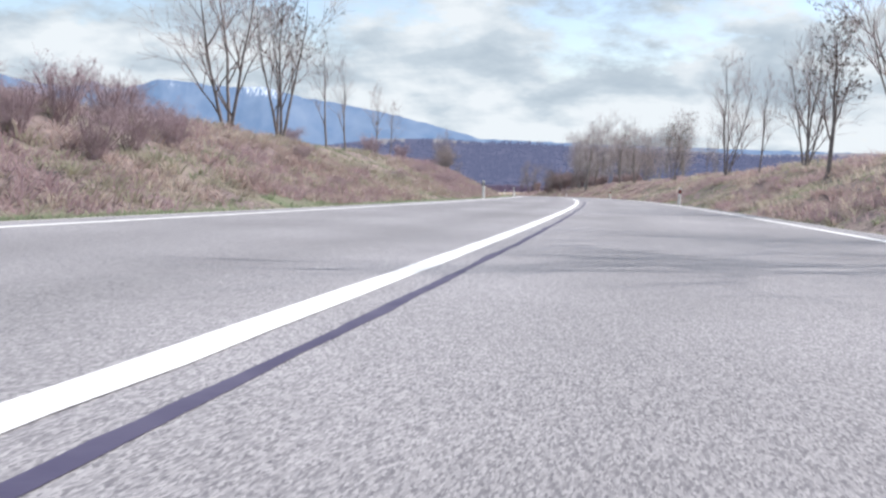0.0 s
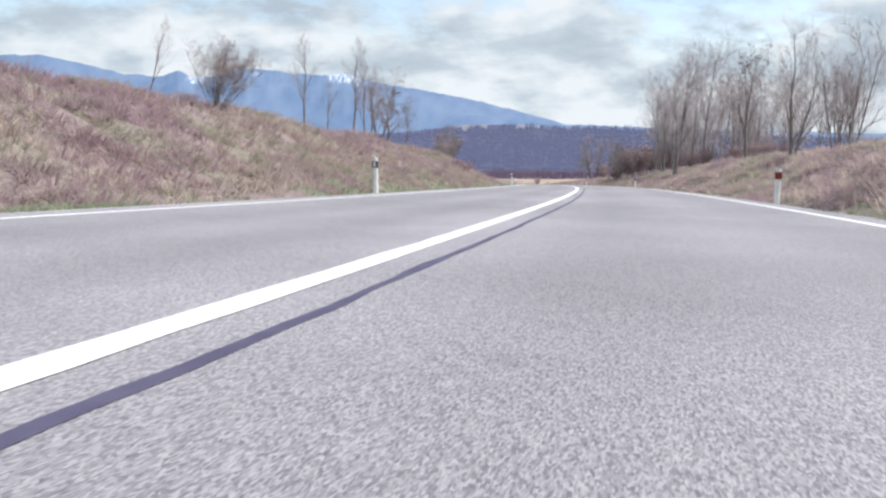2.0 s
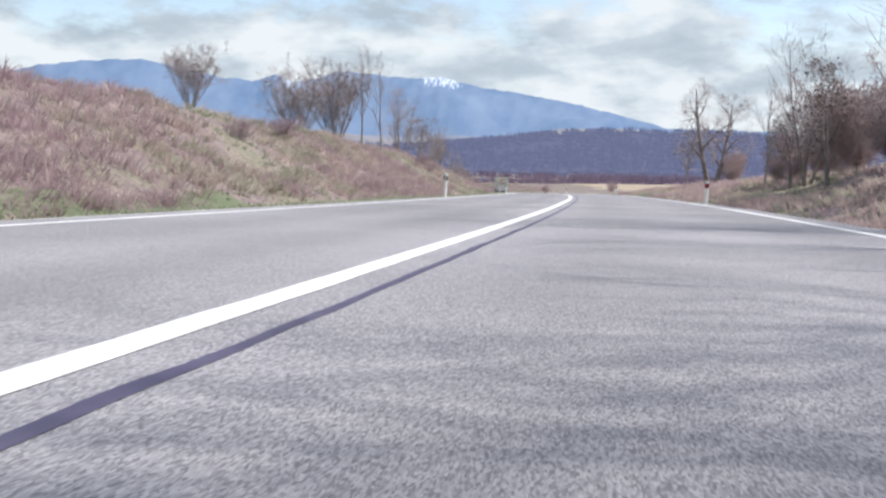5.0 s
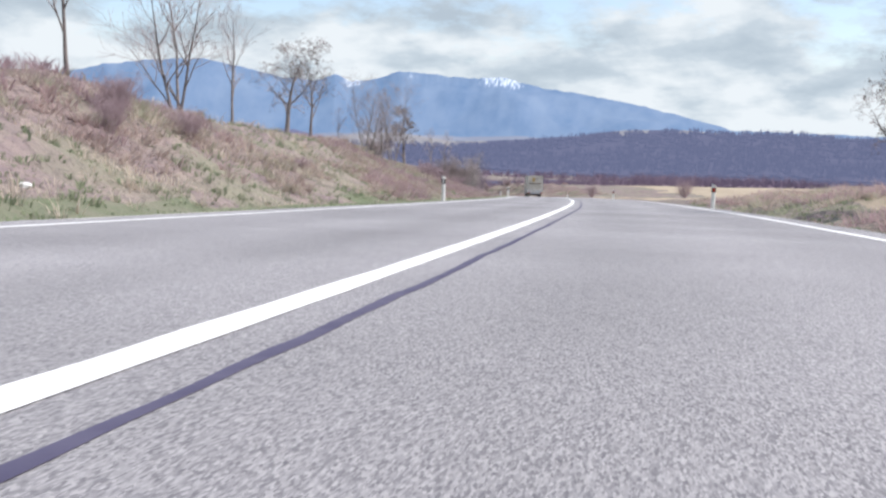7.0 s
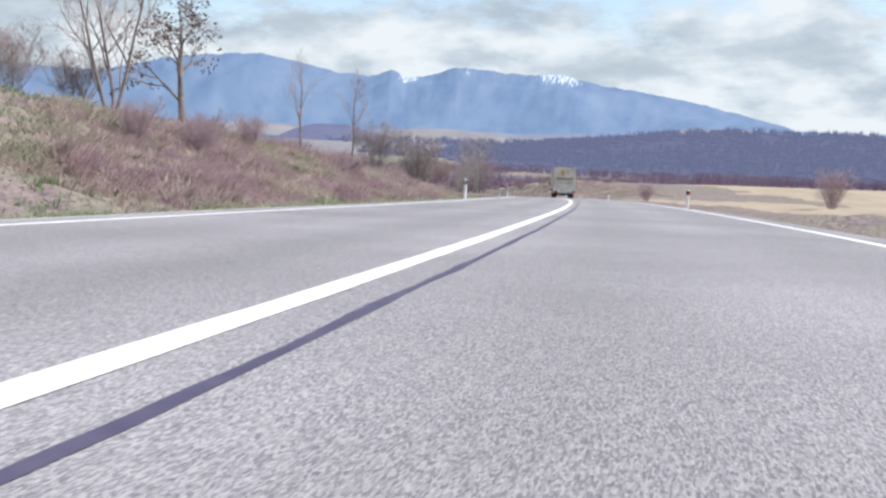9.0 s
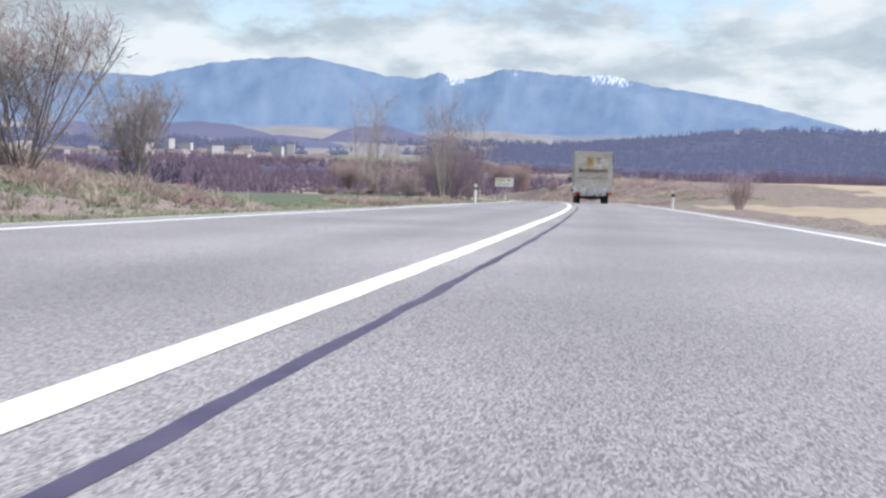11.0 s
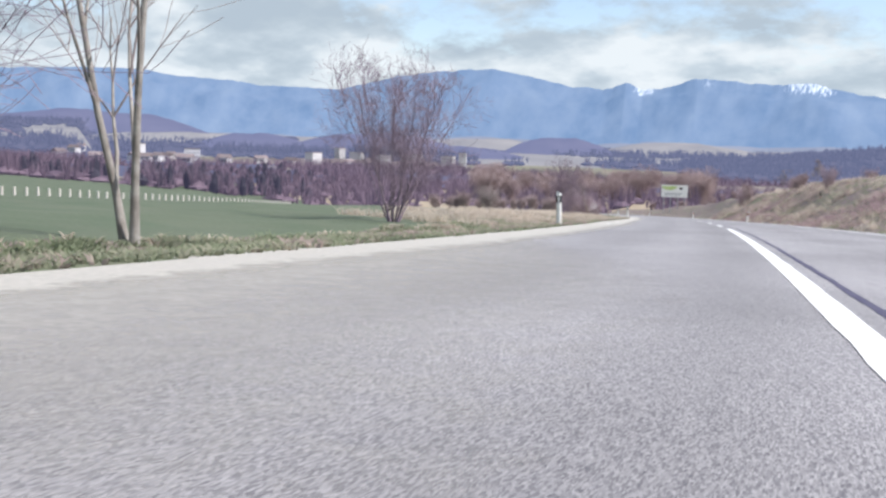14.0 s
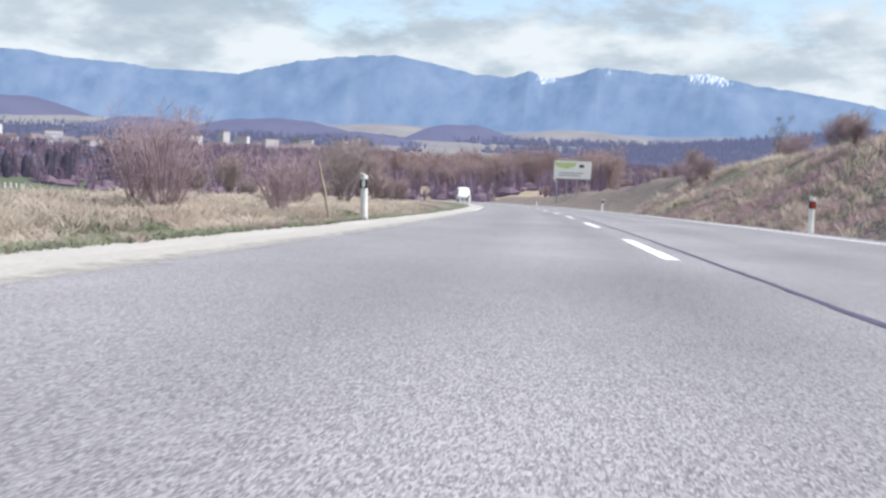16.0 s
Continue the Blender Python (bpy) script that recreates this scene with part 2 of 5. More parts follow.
def land_z(s, u):
    """Height of the ground over the road's grade at (s, u)."""
    if -4.3 < u < 4.3:
        if u < 0 and s > 344:
            return -0.004
        return -0.012 - 0.06 * smooth(4.1, 4.3, abs(u))
    p = road(s, u)
    n = noise.noise(Vector((p.x * 0.16, p.y * 0.16, 0.3))) * 0.30 + noise.noise(Vector((p.x * 0.55, p.y * 0.55, 4.0))) * 0.30 + noise.noise(Vector((p.x * 1.1, p.y * 1.1, 9.0))) * 0.17
    if u < 0:
        a, top = -u, knots(s, LEFT_BANK)
        z = -0.08 - 0.15 * smooth(4.5, 5.3, a) * (1 - smooth(5.3, 6.5, a)) + top * smooth(5.2, 12.0, a)
        z += -(1.2 * min(1.0, max(0.0, top))) * smooth(15, 40, a) - 0.6 * smooth(10, 60, a) * smooth(1.0, 0.0, top)
    else:
        a, top = u, knots(s, RIGHT_BANK)
        z = -0.08 - 0.15 * smooth(4.5, 5.3, a) * (1 - smooth(5.3, 6.5, a)) + top * smooth(5.2, 12.0, a)
        z += 0.3 * smooth(14, 40, a)
    return z + n * smooth(4.4, 7.0, a) * (0.35 + 0.65 * min(1, abs(top) / 1.5))


def on_land(s, u, sink=0.0):
    return road(s, u, land_z(s, u) - sink)


def mesh_object(name, verts, faces, mats, picks=None, smooth_shade=True):
    me = bpy.data.meshes.new(name)
    me.from_pydata([tuple(v) for v in verts], [], faces)
    for m in mats:
        me.materials.append(m)
    if picks:
        me.polygons.foreach_set("material_index", picks)
    if smooth_shade:
        me.polygons.foreach_set("use_smooth", [True] * len(me.polygons))
    me.update()
    return new(name, me)


END = Vector((-130.0, 375.0, -22.0))  # where the walk ends


def far_z(x, y):
    r = math.hypot(x - END.x, y - END.y)
    n = noise.fractal(Vector((x * 0.0016, y * 0.0016, 0.7)), 1.0, 2.0, 4)
    z = knots(r, [(0, -24), (150, -31), (230, -35), (800, -50), (1500, -57), (3000, -42), (4700, -34)])
    side = math.degrees(math.atan2(-(x - END.x), y - END.y))
    rise = 52 * smooth(900, 2100, r) * (1 - smooth(12, 26, abs(side + 14) - 12)) if -60 < side < 60 else 30 * smooth(600, 1600, r)
    back = 24 * smooth(60, 140, abs(side - 20))
    return z + 5 * n + rise * (0.9 + 0.25 * n) + back


def build_ground():
    us = sorted({-60, -50, -42, -36, -31, -27, -24, -21, -19, -17, -15.5, *[-14.5 + 0.75 * i for i in range(13)], -5.1, -4.7, -4.45, -4.3, -4.1, -3.95, -3.8, -3.65, -3.4, -2, 0, 2, 4.1, 4.3, 4.45, 4.7, 5.1,
                 *[5.5 + 0.75 * i for i in range(13)], 15.5, 17, 19, 21, 24, 27, 31, 36, 42, 50, 60})
    ss = list(np.arange(-50, 600.1, 1.0))
    verts, faces, picks, grid = [], [], [], []
    for s in ss:
        row = []
        for u in us:
            row.append(len(verts))
            verts.append(road(s, u, land_z(s, u)))
        grid.append(row)
    for i in range(len(ss) - 1):
        for j in range(len(us) - 1):
            faces.append((grid[i][j], grid[i][j + 1], grid[i + 1][j + 1], grid[i + 1][j]))
            u, s = (us[j] + us[j + 1]) / 2, ss[i]
            k = 1
            drift = 14 * noise.noise(Vector((u * 0.08, 2.0, 0))) + 9 * noise.noise(Vector((u * 0.23, 6.0, 0)))
            ragged = 7 * noise.noise(Vector((s * 0.045, 3.0, 0))) + 4 * noise.noise(Vector((s * 0.13, 8.0, 0)))
            if -3.85 - 0.2 * smooth(378, 392, s) - 0.15 * noise.noise(Vector((s * 0.21, 4.0, 0))) > u and s > 352 and u > -5.6:
                k = 0
            elif abs(u) < 4.4:
                k = 2
            elif u < 0:
                wob = 1.2 * noise.noise(Vector((s * 0.11, 1.0, 0)))
                if s < 300 + (drift if u < -8 else 0):
                    k = 0 if u > -5.8 - wob else (1 if u > -27 + ragged else 4)
                else:
                    k = 0 if u > -5.6 else (1 if u > -7.2 + 1.2 * smooth(345, 358, s) - 4.4 * smooth(374, 390, s) * (1 + 0.5 * wob) else 3)
            else:
                wob = 1.0 * noise.noise(Vector((s * 0.11, 5.0, 0)))
                k = 0 if u < 5.6 + 0.4 * wob and s > 180 else 1
                if (195 < s - drift * 0.6 < 350 and u > 8 + wob) or u > 30 + ragged:
                    k = 4
            picks.append(k)
    # outward rings to the horizon
    loop = [grid[0][j] for j in range(len(us))] + [grid[i][-1] for i in range(1, len(ss))] + [grid[-1][j] for j in range(len(us) - 2, -1, -1)] + [grid[i][0] for i in range(len(ss) - 2, 0, -1)]
    start_dir, end_dir = radians(heading(-50)), radians(heading(600))
    n0, n1 = len(us), len(ss)
    dirs = []
    for k in range(len(loop)):
        if k < n0:
            a = start_dir + math.pi - 0.9 + 1.8 * k / n0
        elif k < n0 + n1 - 1:
            f = (k - n0) / n1
            a = start_dir + math.pi + 0.9 + (end_dir - 0.35 + 2 * math.pi - start_dir - math.pi - 0.9) * f
        elif k < 2 * n0 + n1 - 2:
            a = end_dir - 0.35 + 0.7 * (k - n0 - n1 + 1) / n0
        else:
            f = (k - 2 * n0 - n1 + 2) / n1
            a = end_dir + 0.35 + (start_dir + math.pi - 0.9 - end_dir - 0.35) * f
        dirs.append((-math.sin(a), math.cos(a)))
    prev = loop
    for r in (15, 40, 80, 140, 220, 330, 480, 700, 1000, 1400, 1900, 2500, 3200, 4000, 4700):
        ring = []
        for k, v in enumerate(loop):
            b = verts[v]
            x, y = b.x + dirs[k][0] * r, b.y + dirs[k][1] * r
            w = smooth(0, 520, r)
            ring.append(len(verts))
            verts.append(Vector((x, y, (b.z - 0.02 * r) * (1 - w) + far_z(x, y) * w)))
        for k in range(len(loop)):
            q = (k + 1) % len(loop)
            faces.append((prev[k], ring[k], ring[q], prev[q]))
            b = verts[loop[k]]
            lft = k >= 2 * n0 + n1 - 2
            s_here = ss[min(n1 - 1, max(0, n1 - 1 - (k - (2 * n0 + n1 - 2))))] if lft else 0
            picks.append(3 if lft and s_here > 292 and r < 150 else (4 if r < 150 else 5))
        prev = ring
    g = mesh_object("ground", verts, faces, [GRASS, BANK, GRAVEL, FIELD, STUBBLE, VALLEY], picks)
    return tagged(g, "rolling land with dry grass banks, fields and a wide valley", "ground", kind="structure")


build_ground()


def ribbon(name, s0, s1, left, right, up, material, step=1.0, wander=None, cross=1):
    """A strip of road along s between two offsets; wander(s) shifts it sideways."""
    n = max(2, int(round((s1 - s0) / step)) + 1)
    verts, faces = [], []
    for s in np.linspace(s0, s1, n):
        w = wander(s) if wander else (0, 0)
        for c in range(cross + 1):
            f = c / cross
            u = (left + w[0]) * (1 - f) + (right + w[1]) * f
            verts.append(road(s, u, up))
    for i in range(n - 1):
        for c in range(cross):
            a = i * (cross + 1) + c
            faces.append((a, a + 1, a + cross + 2, a + cross + 1))
    ob = mesh_object(name, verts, faces, [material])
    if cross > 1:
        kept = ob.data.attributes.new("across", "FLOAT", "POINT")
        kept.data.foreach_set("value", [c / cross for _ in range(n) for c in range(cross + 1)])
        for key, values in (("aside", [left + (right - left) * c / cross for _ in range(n) for c in range(cross + 1)]), ("along", [0.22 * s for s in np.linspace(s0, s1, n) for c in range(cross + 1)])):
            ob.data.attributes.new(key, "FLOAT", "POINT").data.foreach_set("value", values)
    return ob


def edge_wear(s):
    a = 0.10 * noise.noise(Vector((s * 0.9, 2.0, 0))) + 0.05 * noise.noise(Vector((s * 3.1, 9.0, 0)))
    a += 0.80 * smooth(347, 360, s)
    b = 0.10 * noise.noise(Vector((s * 0.8, 7.0, 0))) + 0.05 * noise.noise(Vector((s * 3.3, 3.0, 0)))
    return a, b


def dusty_mat(most=0.95, start=-0.27, full=0.12):
    """Loose pale grit that thins out over the asphalt."""
    m = mat("loose_grit", (0.50, 0.48, 0.435), (0.40, 0.385, 0.35), 22, 0.9, 0.3, 60)
    n, l = m.node_tree.nodes, m.node_tree.links
    b = n["Principled BSDF"]
    lane = n.new("ShaderNodeAttribute")
    lane.attribute_name = "across"
    co = n.new("ShaderNodeTexCoord")
    nz = n.new("ShaderNodeTexNoise")
    nz.inputs["Scale"].default_value = 4
    nz.inputs["Detail"].default_value = 8
    nz.inputs["Roughness"].default_value = 0.75
    l.new(co.outputs["Object"], nz.inputs["Vector"])
    keep = n.new("ShaderNodeMath")
    keep.operation = "SUBTRACT"
    l.new(nz.outputs[0], keep.inputs[0])
    l.new(lane.outputs["Fac"], keep.inputs[1])
    soft = n.new("ShaderNodeMapRange")
    soft.inputs[1].default_value, soft.inputs[2].default_value, soft.inputs[4].default_value = start, full, most
    l.new(keep.outputs[0], soft.inputs[0])
    l.new(soft.outputs[0], b.inputs["Alpha"])
    return m


tagged(ribbon("road", -50, 600, LEFT_EDGE - 0.15, RIGHT_EDGE + 0.15, 0.0, ASPHALT, 0.5, edge_wear, 8), "grey worn asphalt two-lane country road", "road", kind="structure")


tagged(ribbon("loose_grit", 346, 560, -3.6, -2.2, 0.0014, dusty_mat(), 0.5, lambda s: (0.3 * smooth(370, 346, s) * -1, -0.9 * smooth(366, 346, s) - 0.6 * smooth(384, 396, s)), 14), "pale loose grit spread over the road edge", "gravel", kind="structure")


tagged(ribbon("road_dust", 346, 378, -3.5, -0.6, 0.0007, dusty_mat(0.65, -0.5, 0.35), 0.5, lambda s: (0, -1.9 * smooth(356, 346, s) - 2.2 * smooth(358, 368, s)), 14), "thin pale dust tracked onto the asphalt lane", "dust", kind="structure")


def line_wear(s):
    return 0.012 * noise.noise(Vector((s * 2.1, 5.0, 0))), 0.012 * noise.noise(Vector((s * 2.3, 8.0, 0)))


LINE_END = 381.0
road_marks = new("road_marking")
tagged(road_marks, "white painted road lines, centre and edges", "road marking", kind="structure")


def centre_wear(s):
    a, b = line_wear(s)
    shift = 0.038 * smooth(12, 35, s) * (1 - smooth(328, 341, s))
    return a + shift, b + shift


def mark(name, s0, s1, a, b, step=0.5, wear=line_wear):
    ob = ribbon(name, s0, s1, a, b, 0.0032, PAINT, step, wear)
    ob.parent = road_marks
    return ob


mark("centre_line", -50, LINE_END, -0.060, 0.070, 0.5, centre_wear)
mark("edge_line", -50, 352, -3.46, -3.34)
for a, b in ((354.5, 356.5), (381.9, 383.0), (385.6, 387.0), (396.0, 397.7), (400.5, 402.3), (446, 470)):
    mark("edge_line", a, b, -3.29, -3.22)
mark("edge_line", -50, 600, 3.58, 3.71)
for k in range(20):
    mark("dash", 385.9 + 10.08 * k, 390.3 + 10.08 * k, -0.065, 0.065)


SEAM = [(0, 0.235), (20, 0.23), (37, 0.325), (55, 0.352), (71, 0.31), (87, 0.348), (102, 0.313), (116, 0.337), (130, 0.274), (150, 0.30), (192, 0.307), (203, 0.312), (214, 0.318), (225, 0.385), (236, 0.348), (247, 0.338), (270, 0.31),
        (299, 0.347), (310, 0.296), (321, 0.322), (332, 0.242), (343, 0.20), (347, 0.187), (360, 0.20), (392, 0.275), (470, 0.28)]


def tar_wander(s):
    a = knots(s, SEAM) + 0.014 * noise.noise(Vector((s * 0.6, 1.0, 3.0))) + 0.010 * noise.noise(Vector((s * 2.1, 2.0, 3.0)))
    w = 0.012 * noise.noise(Vector((s * 1.1, 6.0, 3.0)))
    ragged = 0.006 * noise.noise(Vector((s * 7.0, 3.0, 1.0)))
    return a - w + ragged, a + w + 0.006 * noise.noise(Vector((s * 8.0, 7.0, 1.0)))


seam = ribbon("tar_seam", -50, 470, -0.024, 0.024, 0.002, TAR, 0.125, tar_wander)
tagged(seam, "dark sealed tar seam along the centre line", "road seam", kind="structure")

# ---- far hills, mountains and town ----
def haze_mat(name, land, haze_glow, strength, scale):
    """Far land whose blue distance haze is painted on as an even emission."""
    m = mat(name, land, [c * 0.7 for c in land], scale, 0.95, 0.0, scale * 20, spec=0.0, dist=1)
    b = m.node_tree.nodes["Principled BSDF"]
    b.inputs["Emission Color"].default_value = (*haze_glow, 1)
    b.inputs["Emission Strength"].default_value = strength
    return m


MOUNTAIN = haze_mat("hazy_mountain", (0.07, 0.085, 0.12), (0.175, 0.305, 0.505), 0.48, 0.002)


def ribbed_mountain(m):
    """Forest belts, gullies and, where the mesh says so, streaks of old snow."""
    n, l = m.node_tree.nodes, m.node_tree.links
    b = n["Principled BSDF"]
    co = n.new("ShaderNodeTexCoord")
    lay = n.new("ShaderNodeAttribute"); lay.attribute_name = "fall"
    rib = n.new("ShaderNodeTexNoise")
    rib.inputs["Scale"].default_value = 0.75; rib.inputs["Detail"].default_value = 7; rib.inputs["Roughness"].default_value = 0.6
    l.new(lay.outputs["Vector"], rib.inputs["Vector"])
    # land tones lean blue too, tinting the distance haze into the base colour
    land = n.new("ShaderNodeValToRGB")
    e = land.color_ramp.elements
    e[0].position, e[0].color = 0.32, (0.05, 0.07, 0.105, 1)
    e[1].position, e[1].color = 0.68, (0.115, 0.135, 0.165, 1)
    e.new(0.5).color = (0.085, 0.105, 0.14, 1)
    l.new(rib.outputs[0], land.inputs[0])
    mark = n.new("ShaderNodeAttribute"); mark.attribute_name = "snow"
    fine = n.new("ShaderNodeTexNoise")
    fine.inputs["Scale"].default_value = 8.0; fine.inputs["Detail"].default_value = 5; fine.inputs["Roughness"].default_value = 0.65
    gully = n.new("ShaderNodeVectorMath"); gully.operation = "MULTIPLY"; gully.inputs[1].default_value = (1.0, 0.3, 1.0)
    l.new(lay.outputs["Vector"], gully.inputs[0]); l.new(gully.outputs[0], fine.inputs["Vector"])
    add = n.new("ShaderNodeMath"); add.operation = "ADD"
    l.new(mark.outputs["Fac"], add.inputs[0]); l.new(fine.outputs[0], add.inputs[1])
    edge = n.new("ShaderNodeMapRange")
    edge.inputs[1].default_value, edge.inputs[2].default_value = 0.86, 1.12
    l.new(add.outputs[0], edge.inputs[0])
    mix = n.new("ShaderNodeMixRGB")
    l.new(edge.outputs[0], mix.inputs[0]); l.new(land.outputs[0], mix.inputs[1])
    mix.inputs[2].default_value = (0.62, 0.64, 0.66, 1)
    l.new(mix.outputs[0], b.inputs["Base Color"])


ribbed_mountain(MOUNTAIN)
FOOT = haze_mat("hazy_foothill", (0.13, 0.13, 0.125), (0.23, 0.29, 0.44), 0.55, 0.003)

RIDGE = [(-180, 1.0), (-60, 1.2), (-25, 0.3), (0, 0.35), (8, 0.45), (11, 1.2), (14, 1.85), (18.7, 2.55), (20.5, 3.0), (22.2, 2.9), (24, 3.05), (26, 3.25), (27.4, 2.8), (28.9, 2.6),
         (29.8, 3.0), (30.8, 2.62), (33, 2.78), (35, 3.25), (37.2, 3.65), (40, 3.5), (42.4, 3.2), (44.6, 2.7), (46, 2.35), (48, 2.4), (50.5, 2.42), (52, 2.65), (55, 2.75), (57, 3.05),
         (60, 3.0), (66, 2.6), (75, 2.2), (110, 1.6), (180, 1.0)]


def mountain_range():
    az = [*np.arange(-180, -30, 3.0), *np.arange(-30, 18.9, 0.25), *np.arange(18.9, 31.4, 0.08), *np.arange(31.5, 80, 0.25), *np.arange(80, 180, 3.0)]
    rows = [0, 0.1, 0.2, 0.3, 0.4, 0.5, 0.6, 0.7, *[0.74 + 0.02 * k for k in range(14)], 1.06]
    verts, faces, picks, snow, fall = [], [], [], [], []
    for a in az:
        back = smooth(12, 52, a)
        ex, ey, ez = -30 - 100 * back, 110 + 250 * back, -5.5 - 14 * back
        crest0 = knots(a, RIDGE)
        for f in rows:
            crest = crest0 + (0.07 * noise.noise(Vector((a * 1.3, 0, 0))) + 0.06 * noise.noise(Vector((a * 3.1, 3, 0))) + 0.03 * noise.noise(Vector((a * 8.0, 3, 0)))) * min(f, 1) ** 7
            rad = 3350 + 1100 * f + 22 * noise.noise(Vector((a * 0.5, f * 3, 1))) * math.sin(f * 3.1)
            spur = noise.fractal(Vector((a * 0.30 + f * 1.3, f * 2.2, 2)), 1.0, 2.0, 3)
            rad += 0.8 * noise.fractal(Vector((a * 0.9 + f * 0.9, f * 0.7, 6)), 1.0, 2.0, 4) * math.sin(min(f, 1.0) * 2.9)
            near = max(min(1.0, 1.35 * math.exp(-((a - 20.5) / 1.45) ** 2)), min(1.0, 1.2 * math.exp(-((a - 28.8) / 0.8) ** 2)), 0.7 * math.exp(-((a - 25.5) / 0.8) ** 2))
            snow.append(near * smooth(0.66, 0.95, f) * 0.47)
            fall.append((a * 0.9 + f * 0.5, f * 3.0, 0.0))
            foot = -0.75
            e = foot + (crest - foot) * (f ** 0.85) + 0.5 * spur * math.sin(min(f, 1.0) * math.pi) if f <= 1 else crest - 0.25
            verts.append(Vector((ex - math.sin(radians(a)) * rad, ey + math.cos(radians(a)) * rad, ez + rad * math.tan(radians(e)))))
    n, k = len(az), len(rows)
    for i in range(n):
        q = (i + 1) % n
        for j in range(k - 1):
            faces.append((i * k + j, q * k + j, q * k + j + 1, i * k + j + 1))
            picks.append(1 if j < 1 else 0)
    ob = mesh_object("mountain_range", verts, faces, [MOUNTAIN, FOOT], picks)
    ob.data.attributes.new("snow", "FLOAT", "POINT").data.foreach_set("value", snow)
    ob.data.attributes.new("fall", "FLOAT_VECTOR", "POINT").data.foreach_set("vector", [c for v in fall for c in v])
    return tagged(ob, "long blue hazy mountain range with snow patches on its crest", "mountains", kind="structure")


mountain_range()


def lumps(name, places, material, label, category, seed):
    """One object of many small bare crowns, each an uneven cone of upright twigs round a short stem."""
    rng = random.Random(seed)
    verts, faces = [], []
    for p, h, w in places:
        b = len(verts)
        rings = ((0.0, 0.35), (0.22, 0.8), (0.5, 1.0), (0.78, 0.66), (0.95, 0.25))
        sides = 7
        for f, r in rings:
            for k in range(sides):
                a = 2 * math.pi * k / sides + rng.uniform(-0.3, 0.3)
                rr = w * r * rng.uniform(0.55, 1.25)
                verts.append((p.x + math.cos(a) * rr, p.y + math.sin(a) * rr, p.z - 0.4 + h * f + rng.uniform(-0.09, 0.09) * h))
        verts.append((p.x + rng.uniform(-0.2, 0.2) * w, p.y, p.z - 0.4 + h))
        for j in range(len(rings) - 1):
            for k in range(sides):
                q = (k + 1) % sides
                faces.append((b + j * sides + k, b + j * sides + q, b + (j + 1) * sides + q, b + (j + 1) * sides + k))
        top = b + len(rings) * sides
        for k in range(sides):
            faces.append((top - sides + k, top - sides + (k + 1) % sides, top))
    ob = mesh_object(name, verts, faces, [material], smooth_shade=False)
    return tagged(ob, label, category, kind="stuff")


def from_end(az, r):
    x, y = END.x - math.sin(radians(az)) * r, END.y + math.cos(radians(az)) * r
    return Vector((x, y, 0))


from mathutils.bvhtree import BVHTree
_g = bpy.data.objects["ground"].data
GROUND_TREE = BVHTree.FromPolygons([v.co for v in _g.vertices], [p.vertices for p in _g.polygons])


def ground_at(x, y):
    hit = GROUND_TREE.ray_cast(Vector((x, y, 500)), Vector((0, 0, -1)))
    return hit[0].z if hit[0] else far_z(x, y)


# woods, thicket and conifers glow faintly, haze painted on as emission
WOOD_FAR = haze_mat("hazed_far_woods", (0.034, 0.030, 0.036), (0.175, 0.205, 0.335), 0.53, 0.05)
WOOD_MID = haze_mat("hazed_thicket", (0.165, 0.122, 0.145), (0.19, 0.155, 0.25), 0.2, 0.1)
PINE = haze_mat("hazed_conifers", (0.05, 0.048, 0.055), (0.15, 0.14, 0.25), 0.16, 0.1)


WOODLAND = haze_mat("hazed_wood_floor", (0.034, 0.030, 0.036), (0.175, 0.205, 0.335), 0.53, 0.02)
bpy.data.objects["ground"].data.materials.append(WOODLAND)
# distant fields carry a blue emission in place of haze
FARLAND = haze_mat("hazed_fields", (0.20, 0.185, 0.15), (0.21, 0.25, 0.39), 0.42, 0.01)
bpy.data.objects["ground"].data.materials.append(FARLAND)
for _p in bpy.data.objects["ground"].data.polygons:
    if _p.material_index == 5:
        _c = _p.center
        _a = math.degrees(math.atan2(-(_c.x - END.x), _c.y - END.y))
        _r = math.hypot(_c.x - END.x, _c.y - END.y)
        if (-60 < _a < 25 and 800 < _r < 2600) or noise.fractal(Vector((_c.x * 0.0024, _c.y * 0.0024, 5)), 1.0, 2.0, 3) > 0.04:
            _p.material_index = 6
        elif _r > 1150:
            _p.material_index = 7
WOODS = {}


def foothill(az, half, r, el, material, seed):
    """A low rounded hill across the valley, as wide as two halves (degrees), its top at the angle el over the eye's level."""
    eye = Vector((-95, 380, -20.5))
    verts, faces = [], []
    top = eye.z + r * math.tan(radians(el))
    n, k = 44, 9
    for i in range(n + 1):
        x = 2 * i / n - 1
        for j in range(k + 1):
            y = 2 * j / k - 1
            a, rr = radians(az + half * x), r + 190 * y
            px, py = eye.x - math.sin(a) * rr, eye.y + math.cos(a) * rr
            base = ground_at(px, py) - 3
            shape = max(0.0, 1 - abs(x) ** 2.2) * max(0.0, 1 - y * y) ** 0.8
            bump = 1 + 0.16 * noise.noise(Vector((x * 3, y * 2, seed))) + 0.05 * noise.noise(Vector((x * 14, y * 4, seed)))
            verts.append((px, py, base + max(0.0, top - base) * shape * bump))
    for i in range(n):
        for j in range(k):
            q = i * (k + 1) + j
            faces.append((q, q + 1, q + k + 2, q + k + 1))
    return tagged(mesh_object("foothill", verts, faces, [material]), "low hazy foothill across the valley", "hill", kind="structure")


